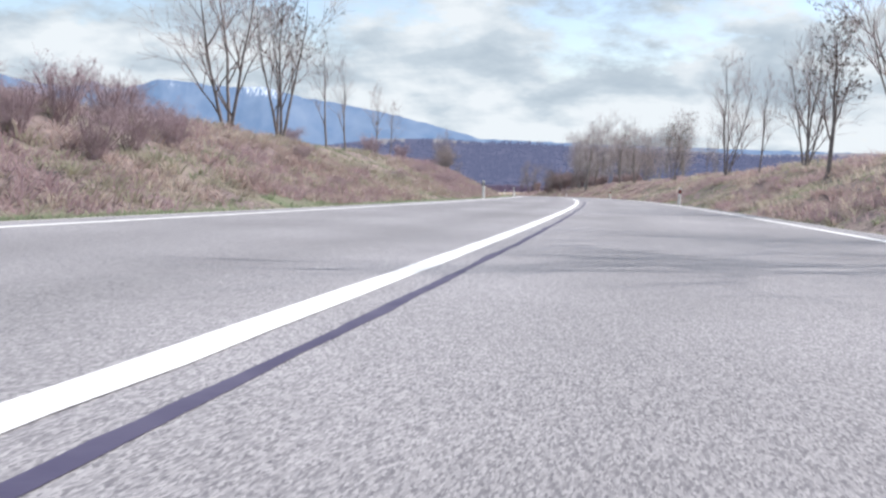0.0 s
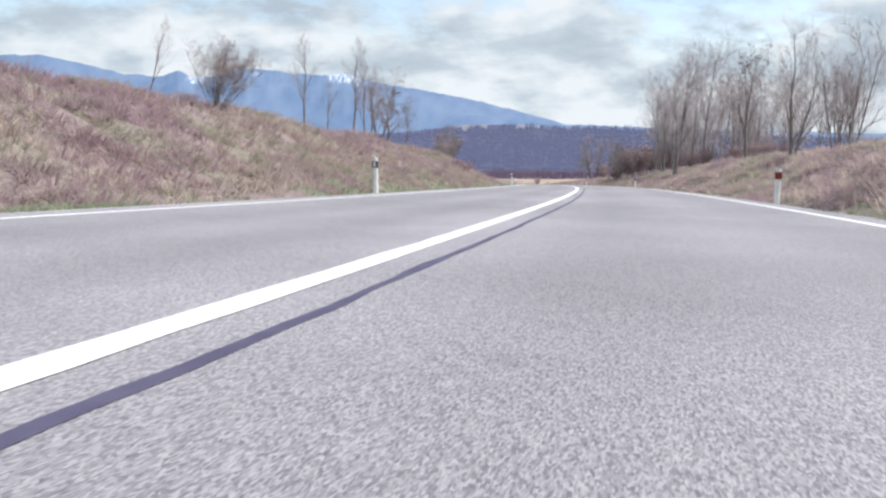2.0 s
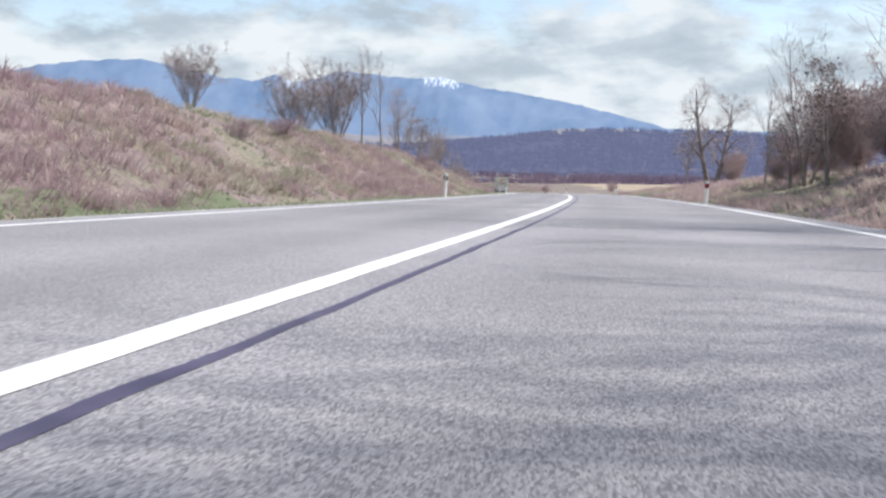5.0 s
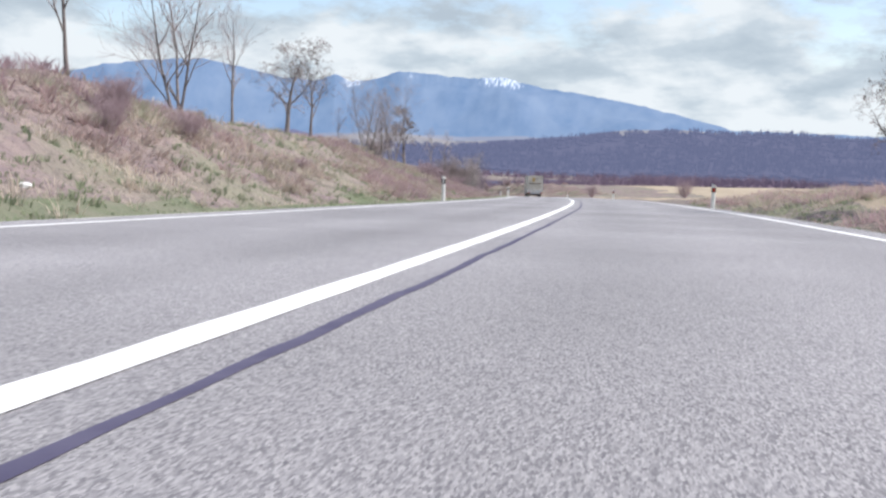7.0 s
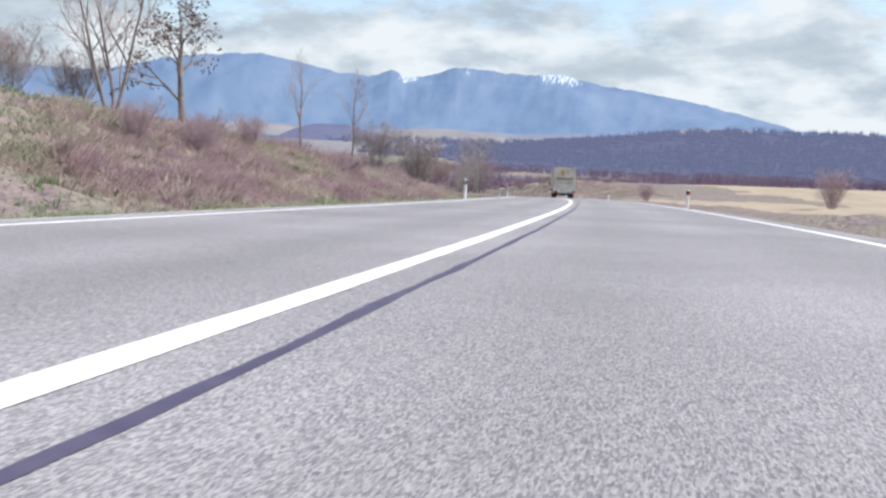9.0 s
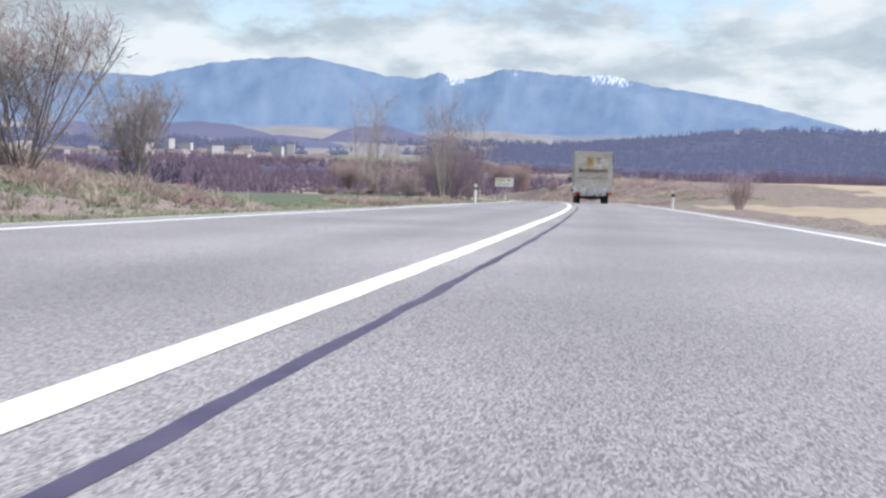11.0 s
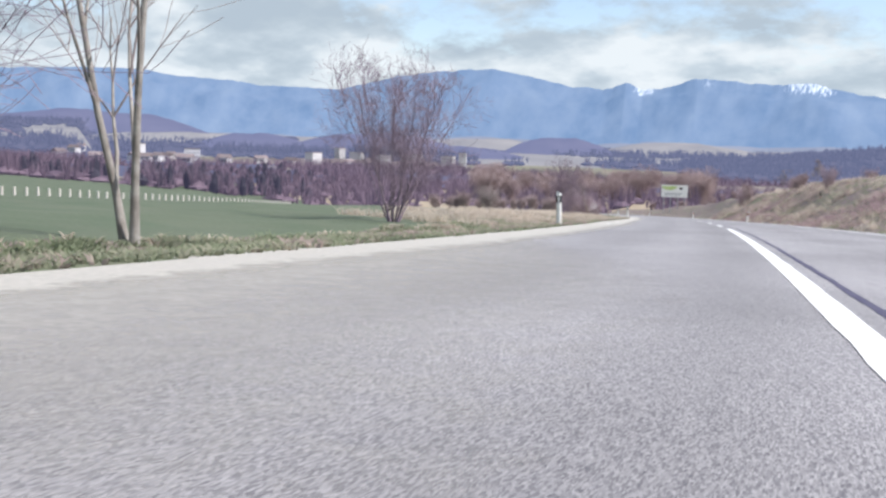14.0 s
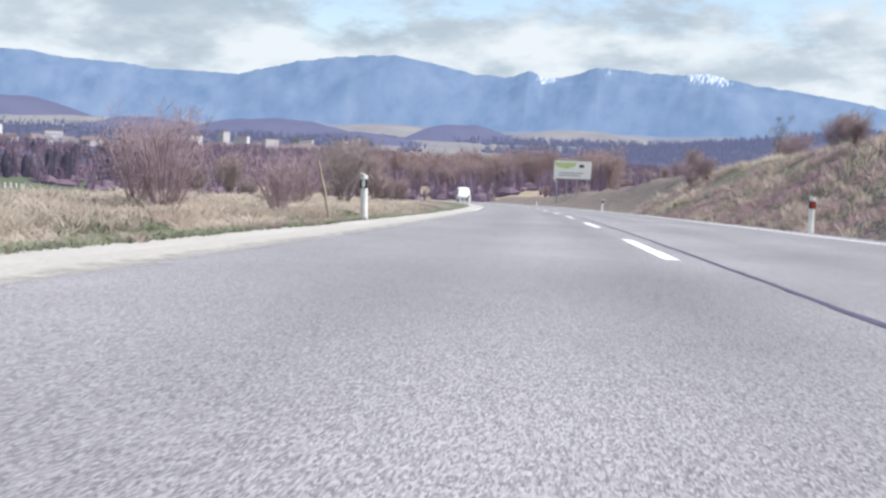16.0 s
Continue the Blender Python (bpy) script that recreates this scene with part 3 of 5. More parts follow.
# blue emission here paints the haze over the wooded foothills
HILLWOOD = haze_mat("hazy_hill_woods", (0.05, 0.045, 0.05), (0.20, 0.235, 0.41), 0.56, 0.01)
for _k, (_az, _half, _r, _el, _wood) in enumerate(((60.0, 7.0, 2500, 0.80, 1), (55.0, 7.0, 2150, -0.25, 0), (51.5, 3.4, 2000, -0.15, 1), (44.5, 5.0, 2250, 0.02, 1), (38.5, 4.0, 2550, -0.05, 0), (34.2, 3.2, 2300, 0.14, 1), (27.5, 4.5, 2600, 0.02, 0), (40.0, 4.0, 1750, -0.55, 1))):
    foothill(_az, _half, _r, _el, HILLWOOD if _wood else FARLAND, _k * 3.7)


def woods():
    rng = random.Random(11)
    far, mid, pine = [], [], []
    for _ in range(5200):
        a, r = rng.uniform(-45, 72), rng.uniform(900, 2300)
        p = from_end(a, r)
        dense = noise.fractal(Vector((p.x * 0.0024, p.y * 0.0024, 5)), 1.0, 2.0, 3)
        hill = a < 26 and r > 1000
        if dense > (-0.35 if hill else 0.02):
            p.z = ground_at(p.x, p.y)
            far.append((p, rng.uniform(9, 16), rng.uniform(7, 13)))
    for _ in range(5000):
        a, r = rng.uniform(-30, 70), rng.uniform(170, 760)
        p = from_end(a, r)
        dense = noise.fractal(Vector((p.x * 0.006, p.y * 0.006, 9)), 1.0, 2.0, 3)
        if dense > -0.06 + (0.25 if r < 260 and a > 30 else 0) or (190 < r < 300 and rng.random() < 0.45 and a > 12):
            p.z = ground_at(p.x, p.y)
            if r < 420 and a > 44 and rng.random() < 0.5:
                pine.append((p, rng.uniform(3.0, 6.5), rng.uniform(0.8, 1.7)))
            else:
                mid.append((p, rng.uniform(3.5, 7.5), rng.uniform(2.2, 4.5)))
    WOODS.update(far=far, mid=mid, pine=pine)
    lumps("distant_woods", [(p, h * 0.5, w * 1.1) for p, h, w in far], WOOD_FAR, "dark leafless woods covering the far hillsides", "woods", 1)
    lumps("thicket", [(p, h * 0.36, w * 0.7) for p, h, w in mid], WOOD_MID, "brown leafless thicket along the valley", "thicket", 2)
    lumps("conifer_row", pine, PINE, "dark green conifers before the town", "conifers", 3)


woods()


def part(name, bm, material, parent, label="", smooth_it=False):
    me = bpy.data.meshes.new(name)
    bm.to_mesh(me)
    bm.free()
    me.materials.append(material)
    if smooth_it:
        me.polygons.foreach_set("use_smooth", [True] * len(me.polygons))
    ob = new(name, me)
    ob.parent = parent
    return tagged(ob, label) if label else ob


def box(x0, x1, y0, y1, z0, z1, bevel=0.0, bm=None):
    bm = bm or bmesh.new()
    vs = bmesh.ops.create_cube(bm, size=1)["verts"]
    bmesh.ops.scale(bm, vec=(x1 - x0, y1 - y0, z1 - z0), verts=vs)
    bmesh.ops.translate(bm, vec=((x0 + x1) / 2, (y0 + y1) / 2, (z0 + z1) / 2), verts=vs)
    if bevel:
        es = list({e for v in vs for e in v.link_edges})
        bmesh.ops.bevel(bm, geom=es, offset=bevel, segments=2, affect="EDGES", profile=0.7)
    return bm


def empty(name, m, label, category, group=""):
    ob = new(name)
    ob.matrix_world = m
    return tagged(ob, label, category, group)


PLASTER = mat("pale_plaster", (0.58, 0.57, 0.57), (0.48, 0.47, 0.47), 0.4, 0.85, 0.1, 5, per_object=0.25)
ROOF = mat("roof_tiles", (0.23, 0.18, 0.175), (0.18, 0.16, 0.165), 0.8, 0.8, 0.3, 6, per_object=0.35)
# pane colour lightened to paint in the haze of distance
FAR_PANE = mat("hazy_pane", (0.40, 0.40, 0.43), (0.46, 0.45, 0.47), 2, 0.3, 0.0, 5)
PANE = mat("dark_pane", (0.05, 0.06, 0.08), (0.08, 0.09, 0.1), 2, 0.15, 0.0, 5)


def house(w, d, h):
    ob = empty("house", Matrix(), "pale plastered house with a pitched tiled roof", "house", "houses of the town")
    part("wall", box(-w / 2, w / 2, -d / 2, d / 2, -3, h), PLASTER, ob)
    bm = bmesh.new()
    e, r = 0.5, h + d * 0.36
    v = [bm.verts.new(c) for c in ((-w / 2 - e, -d / 2 - e, h - 0.1), (w / 2 + e, -d / 2 - e, h - 0.1), (w / 2 + e, d / 2 + e, h - 0.1), (-w / 2 - e, d / 2 + e, h - 0.1), (-w / 2 - e, 0, r), (w / 2 + e, 0, r))]
    for f in ((0, 1, 5, 4), (2, 3, 4, 5), (1, 2, 5), (3, 0, 4), (3, 2, 1, 0)):
        bm.faces.new([v[i] for i in f])
    part("roof", bm, ROOF, ob)
    for k in range(3):
        x = -w / 2 + w * (k + 0.5) / 3
        part("window", box(x - 0.6, x + 0.6, -d / 2 - 0.05, -d / 2 + 0.1, h * 0.45, h * 0.45 + 1.4), PANE, ob)
    return ob


def flats(w, d, h):
    ob = empty("apartment_block", Matrix(), "tall pale concrete block of flats", "apartment block", "blocks of flats in the town")
    part("wall", box(-w / 2, w / 2, -d / 2, d / 2, -3, h, 0.1), PLASTER, ob)
    part("roof", box(-w / 2 - 0.3, w / 2 + 0.3, -d / 2 - 0.3, d / 2 + 0.3, h, h + 0.5), ROOF, ob)
    for k in range(int(h // 3)):
        part("window_band", box(-w / 2 + 0.6, w / 2 - 0.6, -d / 2 - 0.06, -d / 2 + 0.1, 1.4 + 3 * k, 2.5 + 3 * k), FAR_PANE, ob)
    return ob


def town():
    rng = random.Random(5)
    kinds = [house(9, 7, 4.5), house(12, 8, 4), house(8, 7, 5)]
    blocks = [flats(8, 9, 15), flats(13, 10, 11)]
    spots = [(rng.uniform(36, 62), rng.uniform(720, 1000), 0) for _ in range(38)] + [(38.2 + 1.25 * k + rng.uniform(-0.5, 0.5), 960 + rng.uniform(-90, 90), 1) for k in range(8)] + [(54, 840, 1), (57, 880, 1)]
    used = set()
    for a, r, tall in spots:
        src = rng.choice(blocks if tall else kinds)
        p = from_end(a, r)
        p.z = ground_at(p.x, p.y)
        m = Matrix.Translation(p) @ Matrix.Rotation(radians(a + rng.uniform(-50, 50)), 4, "Z")
        if src in used:
            copy_thing(src, m)
        else:
            used.add(src)
            src.matrix_world = m


town()

# ---- trees and shrubs ----
def tube(verts, faces, pts, radii, sides):
    start = len(verts)
    for i, p in enumerate(pts):
        a = pts[max(0, i - 1)]
        b = pts[min(len(pts) - 1, i + 1)]
        d = (b - a).normalized()
        side = d.cross(Vector((0.31, 0.95, 0.07))).normalized()
        up = d.cross(side)
        for k in range(sides):
            t = 2 * math.pi * k / sides
            verts.append(p + (side * math.cos(t) + up * math.sin(t)) * radii[i])
    for i in range(len(pts) - 1):
        for k in range(sides):
            q = (k + 1) % sides
            a, b = start + i * sides, start + (i + 1) * sides
            faces.append((a + k, a + q, b + q, b + k))


def grow(rng, out, tips, p, d, length, r, depth, spread, lift, fork, thin):
    """One limb with its side limbs, bent upwards by lift."""
    n = 5 if depth > 1 else 3
    pts, radii = [p.copy()], [r]
    for i in range(n):
        d = (d + Vector((rng.gauss(0, 0.10), rng.gauss(0, 0.10), lift * 0.22 + rng.gauss(0, 0.05)))).normalized()
        p = p + d * (length / n)
        pts.append(p.copy())
        radii.append(max(thin, r * (1 - 0.72 * (i + 1) / n)))
    tube(*out[min(depth, 2)], pts, radii, (3, 4, 5, 7, 8)[min(depth, 4)])
    if depth == 0:
        tips.append(p)
        return
    kids = fork[min(depth, len(fork)) - 1]
    for k in range(kids):
        f = 0.30 + 0.70 * (k + rng.random() * 0.7) / kids
        i = min(n, max(1, round(f * n)))
        a = rng.uniform(0, 2 * math.pi)
        side = d.cross(Vector((math.cos(a), math.sin(a), 0.3))).normalized()
        nd = (d * (1 - spread) + side * spread * rng.uniform(0.7, 1.3)).normalized()
        grow(rng, out, tips, pts[i], nd, length * rng.uniform(0.45, 0.72), radii[i] * 0.72, depth - 1, spread, lift, fork, thin)


def tree_kind(name, seed, label, category, stems, height, radius, depth, spread, lift, fork, lean=0.15, clear=0.25, keys=0, bark=None, group="", thin=0.004):
    """A bare tree or shrub: stems from the ground, limbs, twigs; keys hang as small clumps."""
    rng = random.Random(seed)
    ob = empty(name, Matrix(), label, category, group)
    trunk, crown = ([], []), ([], [])
    out = {0: crown, 1: crown, 2: trunk}
    tips = []
    for k in range(stems):
        a = 2 * math.pi * k / stems + rng.uniform(-0.5, 0.5)
        tilt = lean * rng.uniform(0.5, 1.3) * (1 if stems > 1 else 0.25)
        d = Vector((math.cos(a) * tilt, math.sin(a) * tilt, 1)).normalized()
        h = height * rng.uniform(0.78, 1.0)
        n = 7
        p = Vector((math.cos(a), math.sin(a), 0)) * (radius * 1.1 if stems > 1 else 0) - Vector((0, 0, 0.25))
        pts, radii = [p.copy()], [radius * 1.35]
        for i in range(n):
            d = (d + Vector((rng.gauss(0, 0.045), rng.gauss(0, 0.045), lift * 0.06))).normalized()
            p = p + d * (h * 0.88 / n)
            pts.append(p.copy())
            radii.append(max(0.012, radius * (1 - 0.86 * (i + 1) / n)))
        tube(*trunk, pts, radii, 9)
        kids = fork[-1] + 3
        for c in range(kids):
            f = clear + (1 - clear) * (c + rng.random() * 0.6) / kids
            i = min(n, max(1, round(f * n)))
            b = c * 2.4 + rng.uniform(-0.4, 0.4)
            nd = Vector((math.cos(b) * spread, math.sin(b) * spread, 0.75)).normalized()
            grow(rng, out, tips, pts[i], nd, h * rng.uniform(0.26, 0.40) * (1.15 - 0.6 * f), radii[i] * 0.62, depth, spread, lift, fork, thin)
    def piece(nm, data, material):
        me = bpy.data.meshes.new(nm)
        me.from_pydata([tuple(v) for v in data[0]], [], data[1])
        me.polygons.foreach_set("use_smooth", [True] * len(me.polygons))
        me.materials.append(material)
        o = new(nm, me)
        o.parent = ob
        return o
    piece("trunk", trunk, bark or BARK)
    piece("crown", crown, TWIG)
    if keys:
        kv, kf = [], []
        for p in rng.sample(tips, min(keys, len(tips))):
            for _ in range(3):
                q = p + Vector((rng.gauss(0, 0.05), rng.gauss(0, 0.05), -rng.uniform(0.0, 0.12)))
                b = len(kv)
                for c in ((-1, 0, 0), (0, 0, -1.8), (1, 0.4, 0), (0, -0.6, 0.9)):
                    kv.append(q + Vector(c) * rng.uniform(0.018, 0.036))
                kf += [(b, b + 1, b + 2), (b, b + 2, b + 3), (b, b + 3, b + 1), (b + 1, b + 3, b + 2)]
        tagged(piece("seed_mass", (kv, kf), SEEDS), kind="stuff")
    return ob


SEEDS = mat("dry_seeds", (0.12, 0.095, 0.08), (0.085, 0.068, 0.06), 20, 0.9, 0.2, 60)
PALE_BARK = mat("pale_bark", (0.36, 0.34, 0.31), (0.20, 0.18, 0.16), 5, 0.85, 0.5, 30)
RED_TWIG = mat("reddish_twigs", (0.42, 0.325, 0.345), (0.34, 0.26, 0.28), 3, 0.9, 0.2, 30)
LONE = "bare roadside tree on the grass bank, thin upright branches"
PALE_TWIG = mat("pale_twigs", (0.47, 0.415, 0.41), (0.38, 0.33, 0.325), 3, 0.9, 0.2, 30)
BROWN_TWIG = mat("brown_twigs", (0.42, 0.33, 0.32), (0.34, 0.26, 0.26), 3, 0.9, 0.2, 30)
DARK_BARK = mat("dark_bark", (0.31, 0.24, 0.295), (0.215, 0.165, 0.205), 7, 0.9, 0.5, 40)
KINDS = {
    "ash": tree_kind("ash_tree", 3, "bare ash with dark seed clusters on upright branches", "tree", 1, 6.0, 0.085, 2, 0.55, 0.5, (6, 5, 5), keys=240),
    "fork": tree_kind("forked_tree", 8, "bare tree forking into several upright stems", "tree", 3, 6.0, 0.048, 2, 0.5, 0.5, (6, 5, 5), lean=0.20, clear=0.14),
    "slim": tree_kind("slim_tree", 14, LONE, "tree", 1, 6.0, 0.062, 2, 0.42, 0.6, (6, 5, 4), clear=0.3),
    "oval": tree_kind("oval_tree", 21, "bare tree with a rounded oval crown", "tree", 4, 6.0, 0.055, 2, 0.45, 0.7, (5, 5, 3), lean=0.30, keys=260),
    "round": tree_kind("roadside_tree", 24, "bare roadside tree with a short trunk and a broad rounded crown", "tree", 1, 6.0, 0.10, 3, 0.62, 0.45, (4, 4, 4, 5), clear=0.28, keys=300, thin=0.006),
    "tall": tree_kind("wood_tree", 27, "tall slender bare tree of the roadside wood", "tree", 1, 11.0, 0.11, 2, 0.5, 0.6, (6, 6, 6), clear=0.2, bark=PALE_BARK, group="roadside wood", thin=0.008),
    "tall2": tree_kind("wood_tree", 31, "tall bare tree of the roadside wood, forked low down", "tree", 2, 11.0, 0.095, 2, 0.5, 0.6, (6, 5, 5), lean=0.14, clear=0.25, bark=PALE_BARK, group="roadside wood", thin=0.009),
    "old": tree_kind("old_tree", 44, "old spreading bare tree with a thick dark trunk", "tree", 2, 6.0, 0.15, 3, 0.7, 0.2, (5, 5, 4, 4), lean=0.35, clear=0.22),
    "bush": tree_kind("bush", 52, "dense bare shrub of many stems from the ground", "shrub", 16, 4.0, 0.024, 3, 0.5, 0.35, (4, 4, 3, 2), lean=0.62, clear=0.15),
    "thicket": tree_kind("wild_bush", 57, "tall dense bare bush with dark purplish stems and fine twigs", "shrub", 13, 6.0, 0.026, 3, 0.55, 0.3, (4, 4, 3, 3), lean=0.42, clear=0.05, bark=DARK_BARK, thin=0.004),
    "hedge": tree_kind("hedge_bush", 59, "reddish-brown bare hedge bush by the road", "shrub", 13, 5.0, 0.03, 2, 0.55, 0.3, (4, 5, 4), lean=0.42, clear=0.10, group="hedge beyond the bend", thin=0.014),
    "shrub": tree_kind("shrub", 61, "reddish bare shrub with thin twigs", "shrub", 15, 2.0, 0.009, 2, 0.55, 0.3, (3, 4, 4), lean=0.5, clear=0.15, thin=0.003),
    "pair": tree_kind("field_tree", 70, "pale-barked bare tree with two stems at the field's edge", "tree", 2, 7.0, 0.045, 2, 0.45, 0.5, (6, 5, 5), lean=0.06, clear=0.14, bark=PALE_BARK),
}
KIND_HEIGHT = {"tall": 11.0, "tall2": 11.0, "bush": 4.0, "hedge": 5.0, "shrub": 2.0, "pair": 7.0}
for kind, twig in (("shrub", RED_TWIG), ("hedge", BROWN_TWIG), ("thicket", DARK_BARK), ("tall", PALE_TWIG), ("tall2", PALE_TWIG)):
    for child in KINDS[kind].children:
        if child.name.startswith("trunk") and kind.startswith("tall"):
            continue
        child.data.materials.clear()
        child.data.materials.append(twig)
_planted = set()


def plant(kind, s, u, height, turn=None, tilt=0.0, wide=1.0):
    src = KINDS[kind]
    rng = random.Random(int(s * 10) * 7 + int(u * 10))
    k = height / KIND_HEIGHT.get(kind, 6.0)
    turn = rng.uniform(0, 360) if turn is None else turn
    m = Matrix.Translation(on_land(s, u)) @ Matrix.Rotation(radians(tilt), 4, "Y") @ Matrix.Rotation(radians(turn), 4, "Z") @ Matrix.Diagonal((k * wide, k * wide, k, 1))
    if kind in _planted:
        return copy_thing(src, m @ Matrix.Diagonal((*(1 / c for c in src.scale), 1)))
    _planted.add(kind)
    src.matrix_world = m
    return src


# along the left bank
for kind, s, u, h in (("fork", 32.6, -11.5, 7.6), ("oval", 38.4, -11.5, 6.6), ("slim", 46, -11.5, 5.4), ("slim", 50, -11.5, 5.0), ("slim", 58.7, -11.5, 4.6), ("slim", 63.5, -11.5, 3.9),
                      ("slim", 115.2, -12.4, 4.9), ("slim", 118.2, -12.1, 2.9), ("slim", 125.5, -12.3, 5.7), ("slim", 130.0, -12.5, 5.2), ("slim", 130.6, -12.3, 4.8), ("oval", 134.6, -12.5, 5.2),
                      ("round", 141.3, -12.9, 5.0), ("slim", 147.0, -12.4, 4.8), ("slim", 210.4, -11.5, 6.0), ("slim", 217.8, -11.6, 6.2), ("slim", 223.4, -11.3, 4.6), ("fork", 231.9, -12.2, 6.2), ("slim", 236.2, -12.0, 4.8),
                      ("round", 242.9, -11.9, 4.8), ("ash", 246.8, -11.9, 5.0), ("slim", 257.5, -13.0, 2.7), ("fork", 258.5, -11.5, 5.2), ("slim", 264.0, -11.5, 4.6), ("fork", 270.5, -11.8, 6.2), ("round", 274.4, -11.4, 5.4),
                      ("slim", 283.3, -10.3, 4.0), ("slim", 290.2, -9.8, 4.7), ("slim", 16, -11.0, 6.0), ("slim", 4, -12, 6.5)):
    plant(kind, s, u, h, None, 0.0, 1.4 if kind == "round" else (1.2 if h < 5 else 1.1))
for kind, s, u, h, tl in (("bush", 100.2, -11.1, 2.6, 14), ("slim", 96.0, -11.4, 2.4, 12), ("fork", 156.8, -11.0, 2.9, 20), ("bush", 185.2, -11.9, 2.3, 0), ("bush", 204.4, -11.7, 4.8, 0), ("bush", 200, -12.5, 3.8, 0),
                          ("bush", 267, -12.5, 2.0, 0), ("bush", 271, -13.0, 2.0, 0), ("bush", 296, -9.8, 3.0, 0), ("bush", 303, -8.6, 3.6, 0), ("bush", 308, -9.0, 2.6, 0)):
    plant(kind, s, u, h, None, tl)
# mauve shrubs and brambles on the bank itself
_low = random.Random(313)
for s, u, h in ((15.5, -8.8, 1.2), (16.6, -8.0, 1.1), (17.6, -9.2, 1.4), (18.6, -8.3, 1.2), (19.8, -9.4, 1.3), (21.2, -8.6, 1.1), (22.8, -9.6, 1.1), (24, -11, 1.3), (54, -11.0, 1.4), (72, -12.0, 1.5), (84, -11.0, 1.3),
                (220.5, -8.8, 0.9), (222, -9.4, 1.0), (224.5, -8.8, 0.9), (266, -9.0, 1.2), (267.6, -8.2, 1.1), (269.2, -8.8, 1.2), (277, -10.2, 1.3)):
    plant("shrub", s, u, h, None, 0.0, 1.25)
for k in range(30):
    s = _low.uniform(6, 300)
    plant("shrub", s, -_low.uniform(6.8, 11.6), _low.uniform(0.5, 1.05), None, 0.0, _low.uniform(1.5, 2.1))
# along the field
for kind, s, u, h in (("pair", 322.9, -7.4, 3.6), ("pair", 327.8, -7.8, 4.8), ("fork", 325.5, -7.2, 2.6), ("slim", 331, -6.4, 2.6), ("pair", 336.3, -8.6, 3.4), ("pair", 345.2, -7.0, 6.6), ("fork", 350.4, -7.5, 6.2), ("pair", 351.3, -7.3, 6.0),
                      ("pair", 362.0, -6.1, 7.2), ("bush", 343.0, -8.6, 1.8), ("bush", 408.5, -11.5, 1.6), ("shrub", 424.0, -7.0, 2.0), ("shrub", 426.0, -8.2, 2.1), ("shrub", 429, -6.4, 1.6),
                      ("shrub", 438, -8, 2.2), ("bush", 452, -9, 3.4)):
    plant(kind, s, u, h)
for s, u, h, wide in ((416.0, -7.8, 4.2, 0.85), (354.9, -6.9, 4.9, 1.45), (352.6, -8.2, 4.2, 1.1), (358.2, -7.6, 4.4, 1.5), (361.0, -8.6, 3.4, 1.3), (374.2, -7.2, 4.2, 1.1)):
    plant("thicket", s, u, h, None, 0.0, wide)
# the right bank
for kind, s, u, h in (("ash", 38.5, 9.0, 7.0), ("fork", 49.1, 10.5, 7.2), ("slim", 50.6, 11.0, 7.0), ("slim", 60, 10.5, 6.4), ("fork", 70.5, 10.5, 8.8), ("slim", 78.6, 10.5, 3.4), ("oval", 95.2, 10.5, 6.4), ("slim", 111.3, 10.5, 4.0), ("oval", 113.6, 10.5, 4.3), ("fork", 121.8, 10.5, 7.2),
                      ("ash", 136.9, 11.0, 8.6), ("old", 227.1, 10.4, 8.6), ("round", 235.0, 9.9, 5.6), ("shrub", 290, 11.0, 2.1), ("shrub", 340.9, 8.8, 2.4), ("shrub", 118, 9.2, 0.9)):
    plant(kind, s, u, h)
_rng = random.Random(77)
for k in range(60):
    s = _rng.uniform(148, 206)
    u = 9.2 + 18 * _rng.random() ** 1.6 if s < 184 else _rng.uniform(12, 28)
    plant(_rng.choice(("tall", "tall2", "tall") if k % 4 else ("slim", "tall2")), s, u, _rng.uniform(8.0, 12.5) if k % 3 else _rng.uniform(3.5, 9.0), None, _rng.uniform(-7, 7))
for k in range(13):
    plant("hedge", _rng.uniform(140, 208), _rng.uniform(9.5, 15), _rng.uniform(1.0, 2.0))
for k in range(44):
    side = _rng.choice((-1, -1, 1))
    plant("hedge", _rng.uniform(462, 590), side * _rng.uniform(8.5, 34), _rng.uniform(1.7, 3.4) * (1.0 if side < 0 else 0.75))
for s, u, h in ((227.6, 11.8, 2.2), (229.5, 12.4, 2.6), (225.4, 11.6, 1.6), (446, 10.5, 1.3), (452, 12.0, 1.6), (468, 9.5, 1.8), (435, 14, 1.2), (478, 11, 2.0)):
    plant("hedge", s, u, h)
for kind, s, u, h in (("round", 184.5, 9.2, 4.6), ("round", 190.2, 8.7, 5.2), ("fork", 194.6, 9.0, 6.4), ("round", 199.5, 9.4, 4.8), ("slim", 203.0, 9.0, 5.6), ("round", 207.0, 10.6, 4.2)):
    plant(kind, s, u, h)
for k in range(15):
    plant("hedge", _rng.uniform(178, 208), _rng.uniform(9.4, 13.5), _rng.uniform(2.2, 4.0))
for k in range(10):
    plant("hedge", _rng.uniform(146, 178), _rng.uniform(11, 18), _rng.uniform(1.2, 2.6))
plant("round", 445.0, 12.0, 2.6)
plant("round", 463.0, 12.2, 3.0)
